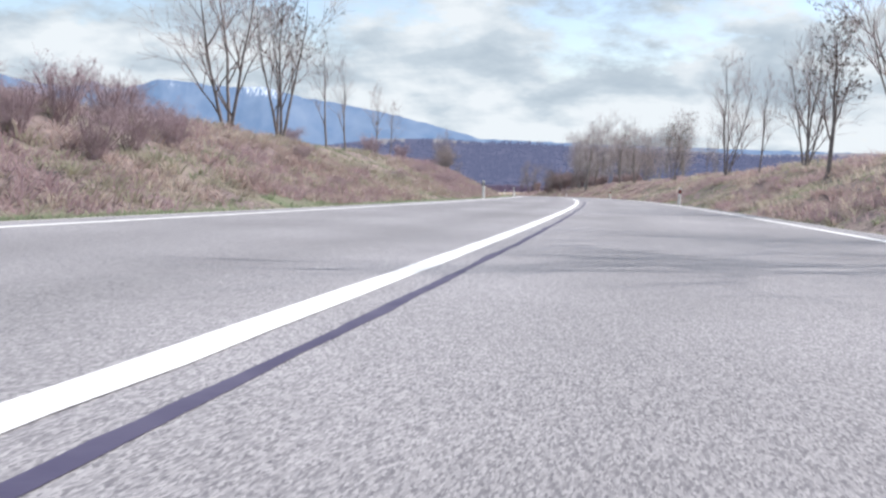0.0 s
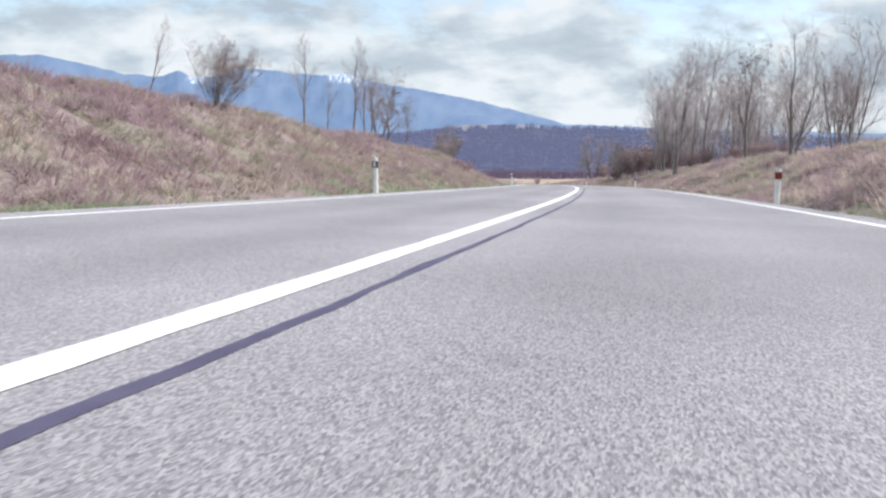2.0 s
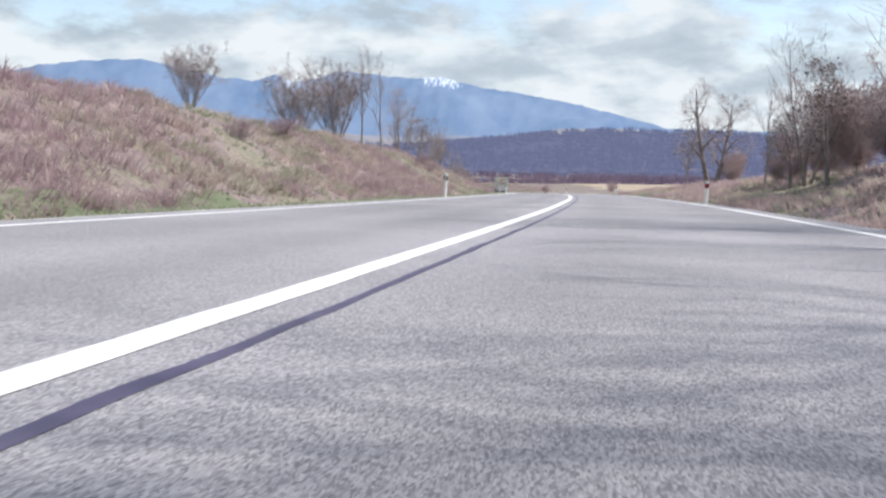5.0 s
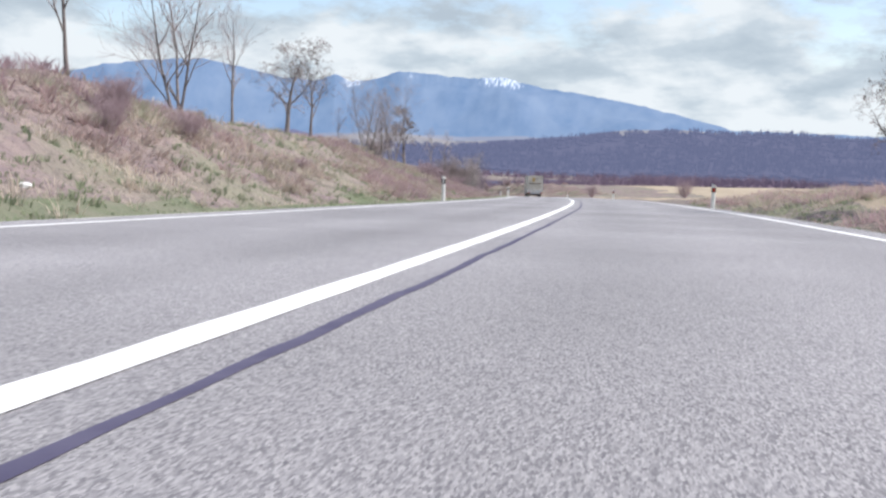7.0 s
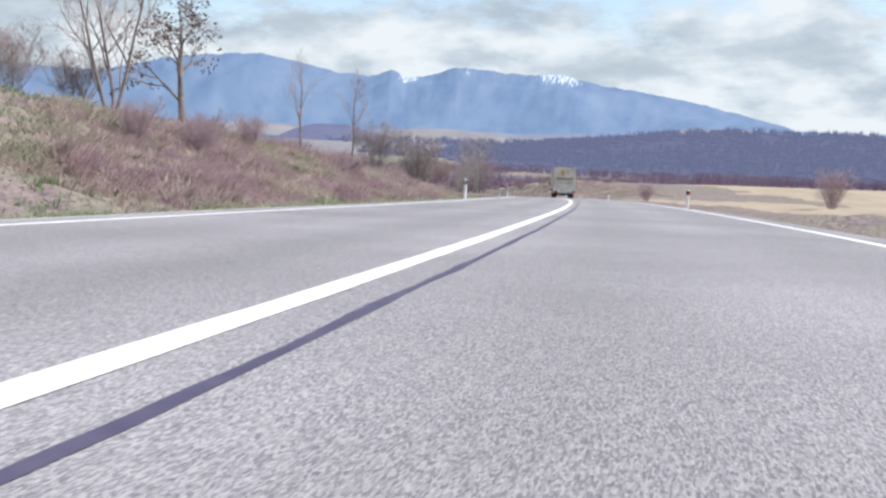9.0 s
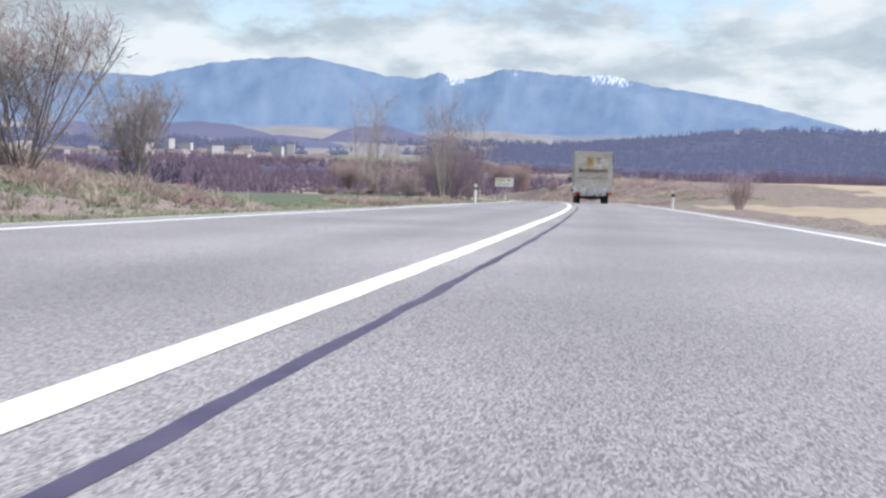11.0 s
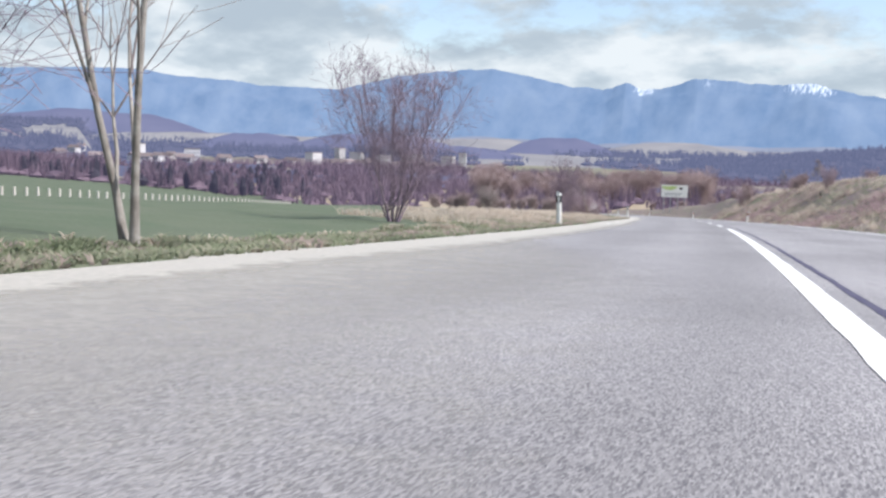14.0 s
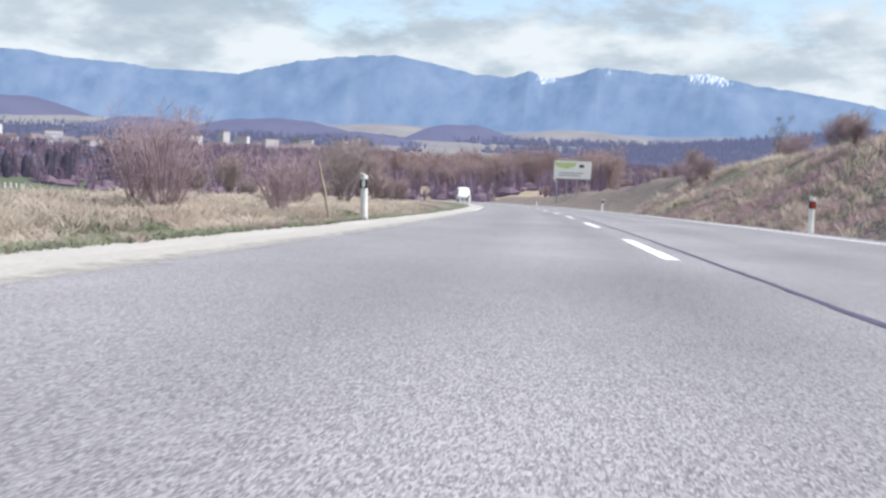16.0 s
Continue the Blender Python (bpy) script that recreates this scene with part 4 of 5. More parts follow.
for k in range(46):
    a, r = _rng.uniform(25.5, 41), _rng.uniform(205, 290)
    x, y = -100 - math.sin(radians(a)) * r, 391 + math.cos(radians(a)) * r
    k_up = _rng.uniform(7.0, 11.0) / 5.0
    copy_thing(KINDS["hedge"], Matrix.Translation((x, y, ground_at(x, y))) @ Matrix.Rotation(_rng.uniform(0, 6.2), 4, "Z") @ Matrix.Diagonal((*(k_up / c for c in KINDS["hedge"].scale), 1)))
for k in range(8):
    plant("shrub", _rng.uniform(425, 500), _rng.uniform(9, 14), _rng.uniform(1.2, 2.2))
for s, u, h in ((10, 9.0, 12.5), (13, 9.6, 11.5), (24, 9.0, 11.0), (28, 10.5, 11.5), (31, 9.0, 10), (26, 12, 12)):
    plant("tall", s, u, h * 0.84)

# ---- posts, signs ----
RED_REFLECT = mat("red_reflector", (0.55, 0.045, 0.02), (0.45, 0.03, 0.02), 30, 0.25, 0.1, 90)
WHITE_REFLECT = mat("white_reflector", (0.75, 0.75, 0.72), (0.6, 0.6, 0.58), 30, 0.2, 0.1, 90)


def delineator(reflector, label, group):
    ob = empty("delineator_post", Matrix(), label, "road post", group)
    bm = bmesh.new()
    w, d, h, n = 0.062, 0.05, 0.83, 10
    rings = []
    for z, top in ((-0.2, 0), (0.745, 0), (h, 1)):
        ring = []
        for k in range(n):
            t = 2 * math.pi * k / n
            x, y = w * math.cos(t), d * math.sin(t) * (0.45 if math.sin(t) > 0 else 1)
            ring.append(bm.verts.new((x, y, z - (0.06 * (x + w) / (2 * w) if top else 0))))
        rings.append(ring)
    for a, b in zip(rings, rings[1:]):
        for k in range(n):
            bm.faces.new((a[k], a[(k + 1) % n], b[(k + 1) % n], b[k]))
    bm.faces.new(rings[-1])
    part("post", bm, WHITE_PLASTIC, ob, smooth_it=False)
    part("black_band", box(-0.065, 0.065, -0.054, 0.026, 0.56, 0.71, 0.008), BLACK_PLASTIC, ob, "black band")
    part("reflector", box(-0.028, 0.028, -0.062, -0.05, 0.575, 0.695, 0.003), reflector, ob)
    return ob


posts = [delineator(WHITE_REFLECT, "white plastic delineator post with black band and white reflector", "posts beside the far lane"),
         delineator(RED_REFLECT, "white plastic delineator post with black band and red reflector", "posts beside the near lane")]
for side, u in ((0, -4.1), (1, 4.45)):
    first = True
    for s in (-3, 45.2, 91.7, 141.2, 188, 234.2, 285, 332.1, 378, 426 if side == 0 else 429.4, 474, 522):
        lean = random.Random(int(s) + side)
        m = Matrix.Translation(on_land(s, u)) @ Matrix.Rotation(radians(heading(s)), 4, "Z") @ Matrix.Rotation(radians(lean.uniform(-2.5, 2.5)), 4, "Y")
        if first:
            posts[side].matrix_world = m
            first = False
        else:
            copy_thing(posts[side], m)

STEEL = mat("galvanised_steel", (0.42, 0.43, 0.44), (0.33, 0.34, 0.35), 6, 0.5, 0.15, 40, metallic=0.7)
POSTER = mat("poster_white", (0.78, 0.78, 0.74), (0.70, 0.70, 0.66), 1.5, 0.6, 0.05, 20)
POSTER_GREEN = mat("poster_green", (0.42, 0.55, 0.20), (0.50, 0.58, 0.28), 1.2, 0.6, 0.05, 20)


def billboard():
    s, u = 526.5, 9.0
    m = Matrix.Translation(on_land(s, u) + Vector((0, 0, 0.55))) @ Matrix.Rotation(radians(heading(s) - 4), 4, "Z")
    ob = empty("billboard", m, "roadside billboard with a white and green poster", "billboard")
    part("panel", box(-2.15, 2.15, 0.0, 0.14, 1.7, 3.75, 0.01), POSTER, ob)
    bm = bmesh.new()
    pts = [(-2.05, 3.58), (0.45, 3.58), (0.3, 3.2), (-0.5, 2.85), (-1.5, 2.95), (-2.05, 3.2)]
    bmesh.ops.recalc_face_normals(bm, faces=[bm.faces.new([bm.verts.new((x, -0.006, z)) for x, z in pts])])
    part("green_field_print", bm, POSTER_GREEN, ob, "green printed patch")
    part("dark_print", box(0.75, 1.3, -0.008, 0.0, 3.05, 3.35, 0.002), BLACK_PLASTIC, ob, "dark printed shape")
    for k in range(2):
        part("text_bar", box(-1.6, 1.3 - 0.4 * k, -0.008, 0.0, 2.3 - 0.28 * k, 2.42 - 0.28 * k), STEEL, ob, "grey bar of print")
    for x in (-1.7, -0.6, 0.6, 1.7):
        part("leg", box(x - 0.06, x + 0.06, 0.02, 0.14, -1.4, 1.75, 0.01), STEEL, ob)


billboard()

PALE_WOOD = mat("pale_wood", (0.60, 0.57, 0.52), (0.50, 0.47, 0.43), 3, 0.85, 0.4, 40)
OLD_WOOD = mat("weathered_wood", (0.42, 0.36, 0.28), (0.28, 0.23, 0.18), 3, 0.85, 0.5, 40)


def stake(s, u, length, tilt, turn):
    ob = empty("wooden_stake", Matrix.Translation(on_land(s, u)) @ Matrix.Rotation(radians(heading(s) + turn), 4, "Z") @ Matrix.Rotation(radians(tilt), 4, "Y"), "leaning weathered wooden stake in the grass", "stake")
    verts, faces = [], []
    tube(verts, faces, [Vector((0, 0, -0.3)), Vector((0.01, 0, length * 0.5)), Vector((-0.01, 0.01, length))], [0.035, 0.032, 0.022], 7)
    faces.append(tuple(range(14, 21)))
    me = bpy.data.meshes.new("pole")
    me.from_pydata([tuple(v) for v in verts], [], faces)
    me.materials.append(OLD_WOOD)
    o = new("pole", me)
    o.parent = ob


stake(417.8, -6.4, 1.3, -18, 0)
stake(429.5, -5.4, 1.4, -12, 0)
stake(441, 8.6, 1.2, 4, 0)


def field_fence():
    """A row of pale posts along the field's far edge."""
    ob = empty("field_fence", Matrix(), "row of pale fence posts along the field's far edge", "fence")
    src = None
    for k in range(120):
        s = 300 + 2.0 * k
        p = road(s, -58)
        p.z = ground_at(p.x, p.y)
        if src is None:
            o = part("post", box(-0.09, 0.09, -0.09, 0.09, -0.3, 1.0, 0.01), PALE_WOOD, ob)
            src = o
        else:
            o = new("post", src.data)
            o.parent = ob
        o.location = p


field_fence()

# ---- a white van far down the road, and litter ----
VAN_PAINT = mat("white_car_paint", (0.80, 0.80, 0.80), (0.74, 0.74, 0.74), 1.5, 0.3, 0.02, 30, spec=0.5)
TYRE_RUBBER = mat("tyre_rubber", (0.025, 0.025, 0.027), (0.04, 0.04, 0.04), 12, 0.85, 0.2, 60)
LAMP_GLASS = mat("headlight_glass", (0.70, 0.72, 0.74), (0.6, 0.62, 0.65), 12, 0.1, 0.0, 40)


def loft(rings):
    """A closed skin through rings of equal length."""
    bm = bmesh.new()
    rows = [[bm.verts.new(p) for p in ring] for ring in rings]
    n = len(rows[0])
    for a, b in zip(rows, rows[1:]):
        for k in range(n):
            bm.faces.new((a[k], a[(k + 1) % n], b[(k + 1) % n], b[k]))
    bm.faces.new(rows[0][::-1])
    bm.faces.new(rows[-1])
    bmesh.ops.recalc_face_normals(bm, faces=bm.faces[:])
    return bm


def disc(x, y, z, r, w, bevel=0.0):
    bm = bmesh.new()
    bmesh.ops.create_cone(bm, cap_ends=True, segments=18, radius1=r, radius2=r, depth=w, matrix=Matrix.Translation((x, y, z)) @ Matrix.Rotation(radians(90), 4, "Y"))
    if bevel:
        bmesh.ops.bevel(bm, geom=bm.edges[:], offset=bevel, segments=2, affect="EDGES")
    return bm


def van():
    s, u = 551.0, -1.75
    m = Matrix.Translation(road(s, u, 0.004)) @ Matrix.Rotation(radians(heading(s)), 4, "Z")
    ob = empty("van", m, "small white delivery van facing down the road", "van")

    def ring(y, half, low, belt, top, roof_half):
        side = ((half * 0.96, low), (half, low + 0.12), (half, belt), (roof_half, top - 0.10), (roof_half - 0.10, top))
        return [(x, y, z) for x, z in side] + [(-x, y, z) for x, z in reversed(side)]
    body = part("body", loft([ring(0.0, 0.80, 0.32, 0.72, 0.80, 0.74), ring(0.12, 0.88, 0.24, 0.86, 0.95, 0.82), ring(0.75, 0.91, 0.22, 1.02, 1.12, 0.86), ring(1.25, 0.92, 0.22, 1.06, 1.72, 0.76),
                             ring(1.75, 0.92, 0.22, 1.08, 1.88, 0.76), ring(3.9, 0.92, 0.24, 1.08, 1.90, 0.78), ring(4.25, 0.90, 0.30, 1.06, 1.84, 0.76)]), VAN_PAINT, ob)
    bm = bmesh.new()
    bm.faces.new([bm.verts.new(p) for p in ((-0.74, 0.80, 1.16), (0.74, 0.80, 1.16), (0.64, 1.225, 1.68), (-0.64, 1.225, 1.68))])
    bmesh.ops.solidify(bm, geom=bm.faces[:], thickness=0.03)
    part("windscreen", bm, PANE, ob)
    part("grille", box(-0.42, 0.42, -0.012, 0.05, 0.58, 0.68, 0.006), BLACK_PLASTIC, ob)
    part("bumper", box(-0.80, 0.80, -0.05, 0.10, 0.30, 0.50, 0.03), BLACK_PLASTIC, ob)
    part("number_plate", box(-0.26, 0.26, -0.062, -0.05, 0.36, 0.47), WHITE_PLASTIC, ob)
    for e in (-1, 1):
        part("headlight", box(e * 0.66 - 0.13, e * 0.66 + 0.13, -0.02, 0.10, 0.60, 0.76, 0.02), LAMP_GLASS, ob)
        mirror = part("mirror", box(e * 1.02 - 0.10, e * 1.02 + 0.10, 0.98, 1.10, 1.10, 1.30, 0.02), BLACK_PLASTIC, ob)
        bm = bmesh.new()
        bm.faces.new([bm.verts.new((e * x, y, z)) for x, y, z in ((0.925, 1.2, 1.10), (0.925, 2.1, 1.12), (0.79, 2.0, 1.72), (0.79, 1.45, 1.68))])
        bmesh.ops.solidify(bm, geom=bm.faces[:], thickness=0.02)
        part("side_window", bm, PANE, ob)
        for y in (0.80, 3.45):
            wheel = part("wheel", disc(e * 0.82, y, 0.30, 0.30, 0.20, 0.03), TYRE_RUBBER, ob)
            part("rim", disc(e * 0.90, y, 0.30, 0.18, 0.06, 0.01), STEEL, wheel)
    return ob


van()


def litter(s, u, size, label, seed, material):
    """A crumpled scrap."""
    rng = random.Random(seed)
    bm = bmesh.new()
    bmesh.ops.create_icosphere(bm, subdivisions=2, radius=size)
    for v in bm.verts:
        v.co *= rng.uniform(0.65, 1.15)
        v.co.z *= 0.55
    me = bpy.data.meshes.new("litter")
    bm.to_mesh(me)
    bm.free()
    me.materials.append(material)
    ob = new("litter", me)
    p = on_land(s, u) if u < LEFT_EDGE else road(s, u)
    ob.matrix_world = Matrix.Translation(p + Vector((0, 0, size * 0.40)))
    return tagged(ob, label, "litter")


for k, (s, u, size) in enumerate(((214.1, -6.8, 0.10), (152, -5.5, 0.12), (128.3, -5.0, 0.11), (418.5, -5.0, 0.07), (67.7, -9.0, 0.10), (380.5, -4.9, 0.06))):
    litter(s, u, size, "crumpled white scrap lying in the verge grass", k, WHITE_PLASTIC)
litter(235.2, -4.6, 0.10, "dark lump beside a delineator post", 31, BLACK_PLASTIC)
litter(386.0, -4.0, 0.035, "small dark clod on the pale gravel", 33, BLACK_PLASTIC)

# ---- the truck ----
TARP = mat("grey_tarpaulin", (0.62, 0.575, 0.50), (0.54, 0.495, 0.43), 1.3, 0.7, 0.12, 25, third=(0.42, 0.38, 0.325), third_scale=0.9, amount=0.55, dist=0.03)
BED_WHITE = mat("dirty_white_paint", (0.66, 0.67, 0.66), (0.52, 0.52, 0.50), 2.2, 0.5, 0.08, 30, third=(0.36, 0.30, 0.24), third_scale=5.0, amount=0.65)
CAB_WHITE = mat("white_cab_paint", (0.70, 0.70, 0.69), (0.62, 0.62, 0.61), 1.5, 0.35, 0.03, 20, spec=0.5)
CHASSIS = mat("dark_chassis", (0.018, 0.016, 0.018), (0.03, 0.026, 0.025), 4, 0.7, 0.2, 30)
RUBBER = mat("tyre_rubber", (0.02, 0.019, 0.021), (0.03, 0.028, 0.028), 6, 0.85, 0.3, 60)
RIM = mat("steel_rim", (0.32, 0.32, 0.33), (0.22, 0.21, 0.2), 5, 0.5, 0.1, 30, metallic=0.5)
LAMP_RED = mat("red_lens", (0.62, 0.02, 0.03), (0.5, 0.015, 0.025), 20, 0.2, 0.15, 80)
LAMP_AMBER = mat("amber_lens", (0.72, 0.24, 0.03), (0.62, 0.2, 0.02), 20, 0.2, 0.15, 80)
RUST = mat("rusty_iron", (0.13, 0.075, 0.05), (0.08, 0.05, 0.04), 14, 0.85, 0.3, 60)
PRINT = mat("brown_print", (0.13, 0.095, 0.08), (0.17, 0.125, 0.105), 8, 0.8, 0.05, 40)
PRINT_FADED = mat("faded_print", (0.22, 0.18, 0.145), (0.28, 0.235, 0.19), 8, 0.8, 0.05, 40)
PRINT_OCHRE = mat("ochre_print", (0.55, 0.36, 0.12), (0.45, 0.32, 0.15), 4, 0.8, 0.05, 40)
PLATE_BLUE = mat("plate_blue", (0.03, 0.08, 0.42), (0.03, 0.07, 0.36), 10, 0.4, 0.0, 40)
GLASS_DARK = mat("dark_glass", (0.02, 0.025, 0.03), (0.03, 0.035, 0.04), 2, 0.05, 0.0, 10, spec=0.8)


def cloth_side(corner, across, along, nx, nz, depth, seed, hem=0.0):
    """A hanging sheet from a corner along two edges, with soft folds off its plane."""
    bm = bmesh.new()
    normal = across.cross(along).normalized()
    grid = []
    for j in range(nz + 1):
        row = []
        for i in range(nx + 1):
            f, g = i / nx, j / nz
            edge = min(1, 8 * f, 8 * (1 - f), 10 * (1 - g) + 0.1, 10 * g + 0.2)
            a = noise.noise(Vector((f * 3.0 + g * 2.2, g * 5.0 - f * 1.5, seed))) * 0.6 + noise.noise(Vector((f * 9 + g * 5, g * 11 - f * 4, seed + 3))) * 0.3
            a += 0.45 * (1 - abs(noise.noise(Vector((f * 2.0 + 1.5, g * 9.0 - f * 4.0, seed + 8)))) * 2) * smooth(0.1, 0.3, g) * smooth(0.95, 0.6, g)
            sag = hem * math.sin(f * math.pi * 5) * (1 - g) ** 6
            row.append(bm.verts.new(corner + across * f + along * (g + sag) + normal * depth * a * edge))
        grid.append(row)
    for j in range(nz):
        for i in range(nx):
            bm.faces.new((grid[j][i], grid[j][i + 1], grid[j + 1][i + 1], grid[j + 1][i]))
    return bm


def disc_tube(profile, n, axis_x):
    """A body of revolution round the x axis; profile of (x, radius)."""
    bm = bmesh.new()
    rings = [[bm.verts.new((axis_x + x, r * math.cos(2 * math.pi * k / n), r * math.sin(2 * math.pi * k / n))) for k in range(n)] for x, r in profile]
    for a, b in zip(rings, rings[1:]):
        for k in range(n):
            bm.faces.new((a[k], a[(k + 1) % n], b[(k + 1) % n], b[k]))
    bm.faces.new(rings[0][::-1])
    bm.faces.new(rings[-1])
    bmesh.ops.recalc_face_normals(bm, faces=bm.faces[:])
    return bm


def trade_word(body, x, y, parent):
    txt = bpy.data.curves.new("trade_word", "FONT")
    txt.body, txt.size, txt.align_x, txt.extrude, txt.space_character, txt.shear = body, 0.105, "CENTER", 0.002, 1.25, 0.2
    o = new("trade_word", txt)
    me = bpy.data.meshes.new_from_object(o.evaluated_get(bpy.context.evaluated_depsgraph_get()))
    bpy.data.objects.remove(o)
    me.materials.append(PRINT_FADED)
    o = new("trade_word", me)
    o.parent = parent
    o.matrix_basis = pose(x, y - 0.002, 1.74, 90, 0, 0)
    return tagged(o, "faded brown lettering")


def truck():
    s, u = 347.0, 1.60
    m = Matrix.Translation(road(s, u, 0.006)) @ Matrix.Rotation(radians(heading(s + 3)), 4, "Z") @ Matrix.Rotation(math.atan(-(road_z(s) - road_z(s + 5)) / 5), 4, "X") @ Matrix.Rotation(-cant(s), 4, "Y") @ Matrix.Scale(0.962, 4)
    t = empty("truck", m, "small lorry with a grey tarpaulin over a dirty white drop-side bed", "truck")
    W, L, Z0, Z1 = 1.14, 4.15, 0.93, 3.12
    # bed
    bed = part("bed", box(-W, W, 0.02, L, 0.68, 0.80, 0.015), BED_WHITE, t)
    part("side_board", box(-W - 0.02, -W + 0.02, 0.05, L, 0.74, 1.02, 0.008), BED_WHITE, bed)
    part("side_board", box(W - 0.02, W + 0.02, 0.05, L, 0.74, 1.02, 0.008), BED_WHITE, bed)
    part("tail_board", box(-W + 0.05, W - 0.05, -0.035, 0.0, 0.79, 0.98, 0.008), BED_WHITE, bed)
    part("tail_sill", box(-W + 0.02, W - 0.02, -0.03, 0.02, 0.69, 0.775, 0.008), BED_WHITE, bed)
    for x in (-1, 1):
        part("corner_post", box(x * W - 0.05, x * W + 0.05, -0.045, 0.06, 0.62, 1.05, 0.01), BED_WHITE, bed)
    for y in np.linspace(0.5, L - 0.4, 6):
        for x in (-1, 1):
            part("board_catch", box(x * (W + 0.035) - 0.012, x * (W + 0.035) + 0.012, y - 0.03, y + 0.03, 0.72, 0.9, 0.004), CHASSIS, bed)
    # tarpaulin
    tp = part("tarpaulin", cloth_side(Vector((-W, 0.0, Z0)), Vector((2 * W, 0, 0)), Vector((0, 0, Z1 - Z0 - 0.05)), 46, 40, 0.05, 1.5, 0.006), TARP, t, "creased grey tarpaulin", True)
    part("side_sheet", cloth_side(Vector((-W - 0.01, L, Z0 + 0.06)), Vector((0, -L, 0)), Vector((0, 0, Z1 - Z0 - 0.1)), 60, 30, 0.045, 4.5, 0.008), TARP, tp, "", True)
    part("side_sheet", cloth_side(Vector((W + 0.01, 0, Z0 + 0.06)), Vector((0, L, 0)), Vector((0, 0, Z1 - Z0 - 0.1)), 60, 30, 0.045, 7.5, 0.008), TARP, tp, "", True)
    part("front_sheet", cloth_side(Vector((W, L, Z0)), Vector((-2 * W, 0, 0)), Vector((0, 0, Z1 - Z0 - 0.05)), 20, 20, 0.02, 9.5), TARP, tp, "", True)
    bm = bmesh.new()
    rows = []
    for i in range(25):
        y = -0.01 + (L + 0.02) * i / 24
        row = []
        for x, z in ((-W - 0.012, Z1 - 0.10), (-W + 0.0, Z1 - 0.05), (-W + 0.05, Z1 - 0.012), (-W / 2, Z1 + 0.012), (0, Z1 + 0.02), (W / 2, Z1 + 0.012), (W - 0.05, Z1 - 0.012), (W, Z1 - 0.05), (W + 0.012, Z1 - 0.10)):
            dip = 0.03 * abs(math.sin(i / 24 * math.pi * 4)) * (1 - abs(x) / (W + 0.1))
            row.append(bm.verts.new((x, y, z - dip)))
        rows.append(row)
    for a, b in zip(rows, rows[1:]):
        for k in range(8):
            bm.faces.new((a[k], a[k + 1], b[k + 1], b[k]))
    part("roof_sheet", bm, TARP, tp, "", True)
    part("roof_hem", box(-W - 0.01, W + 0.01, -0.03, 0.0, Z1 - 0.09, Z1 + 0.0, 0.012), TARP, tp)
    for k in range(6):
        x = -W + 0.13 + (2 * W - 0.26) * k / 5
        part("eyelet", box(x - 0.022, x + 0.022, -0.048, -0.03, 0.985, 1.03, 0.006), RUST, tp, "rusty eyelet and strap end")
        part("strap", box(x - 0.008, x + 0.008, -0.043, -0.036, 0.955, 0.985, 0.002), RUST, tp)
    for x in (-1, 1):
        verts, faces = [], []
        zs = np.linspace(Z0 + 0.1, Z1 - 0.12, 24)
        tube(verts, faces, [Vector((x * (W + 0.012), -0.02 + 0.014 * math.sin(i * 1.9), z)) for i, z in enumerate(zs)], [0.011] * 24, 5)
        me = bpy.data.meshes.new("lacing_rope")
        me.from_pydata([tuple(v) for v in verts], [], faces)
        me.materials.append(CHASSIS)
        o = new("lacing_rope", me)
        o.parent = tp
    # print on the rear sheet: the firm's mark and name as plain shapes
    y = -0.05
    part("logo_patch", box(-0.42, -0.02, y - 0.004, y, 2.25, 2.82, 0.002), PRINT_OCHRE, tp, "faded ochre square")
    for x0, x1, z0, z1, a in ((-0.33, -0.29, 2.38, 2.62, 16), (-0.17, -0.13, 2.38, 2.62, -16), (-0.30, -0.14, 2.58, 2.62, 0), (-0.32, -0.29, 2.60, 2.78, -14), (0.10, 0.50, 2.70, 2.73, 0), (0.27, 0.31, 2.42, 2.70, 0), (0.20, 0.38, 2.40, 2.43, 0)):
        bm = box(x0, x1, y - 0.009, y - 0.004, z0, z1)
        bmesh.ops.rotate(bm, cent=((x0 + x1) / 2, y, (z0 + z1) / 2), matrix=Matrix.Rotation(radians(a), 3, "Y"), verts=bm.verts[:])
        part("logo_stroke", bm, PRINT, tp, "dark stroke of the mark")
    for k in range(11):
        x = -0.86 + 0.157 * k
        part("letter_bar", box(x, x + (0.125 if k % 4 else 0.14), y - 0.006, y, 1.88, 2.06 if k not in (0, 3) else 2.11), PRINT, tp, "dark bar of lettering")
    for body, at in (("TISCHLEREI", -0.52), ("&", 0.0), ("M\u00d6BELHANDEL", 0.56)):
        trade_word(body, at, y, tp)
    for k, (x0, x1) in enumerate(((-0.88, 0.86), (-0.6, 0.55))):
        xx = x0
        rng = random.Random(k)
        while xx < x1:
            w = rng.uniform(0.05, 0.22)
            part("small_print", box(xx, min(x1, xx + w), y - 0.004, y, 1.585 - 0.105 * k, 1.625 - 0.105 * k), PRINT_FADED, tp, "faded bar of small print")
            xx += w + 0.03
    # rear: panel, plate, lamps
    panel = part("rear_panel", box(-0.66, 0.66, -0.015, 0.01, 0.46, 0.675, 0.006), BED_WHITE, t)
    for x in (-0.72, 0.72):
        part("lamp_bracket", box(x - 0.07, x + 0.07, -0.03, 0.0, 0.50, 0.70, 0.006), BED_WHITE, panel)
    plate = part("number_plate", box(-0.27, 0.27, -0.026, -0.016, 0.49, 0.60, 0.004), WHITE_REFLECT, panel, "white number plate with plain bars")
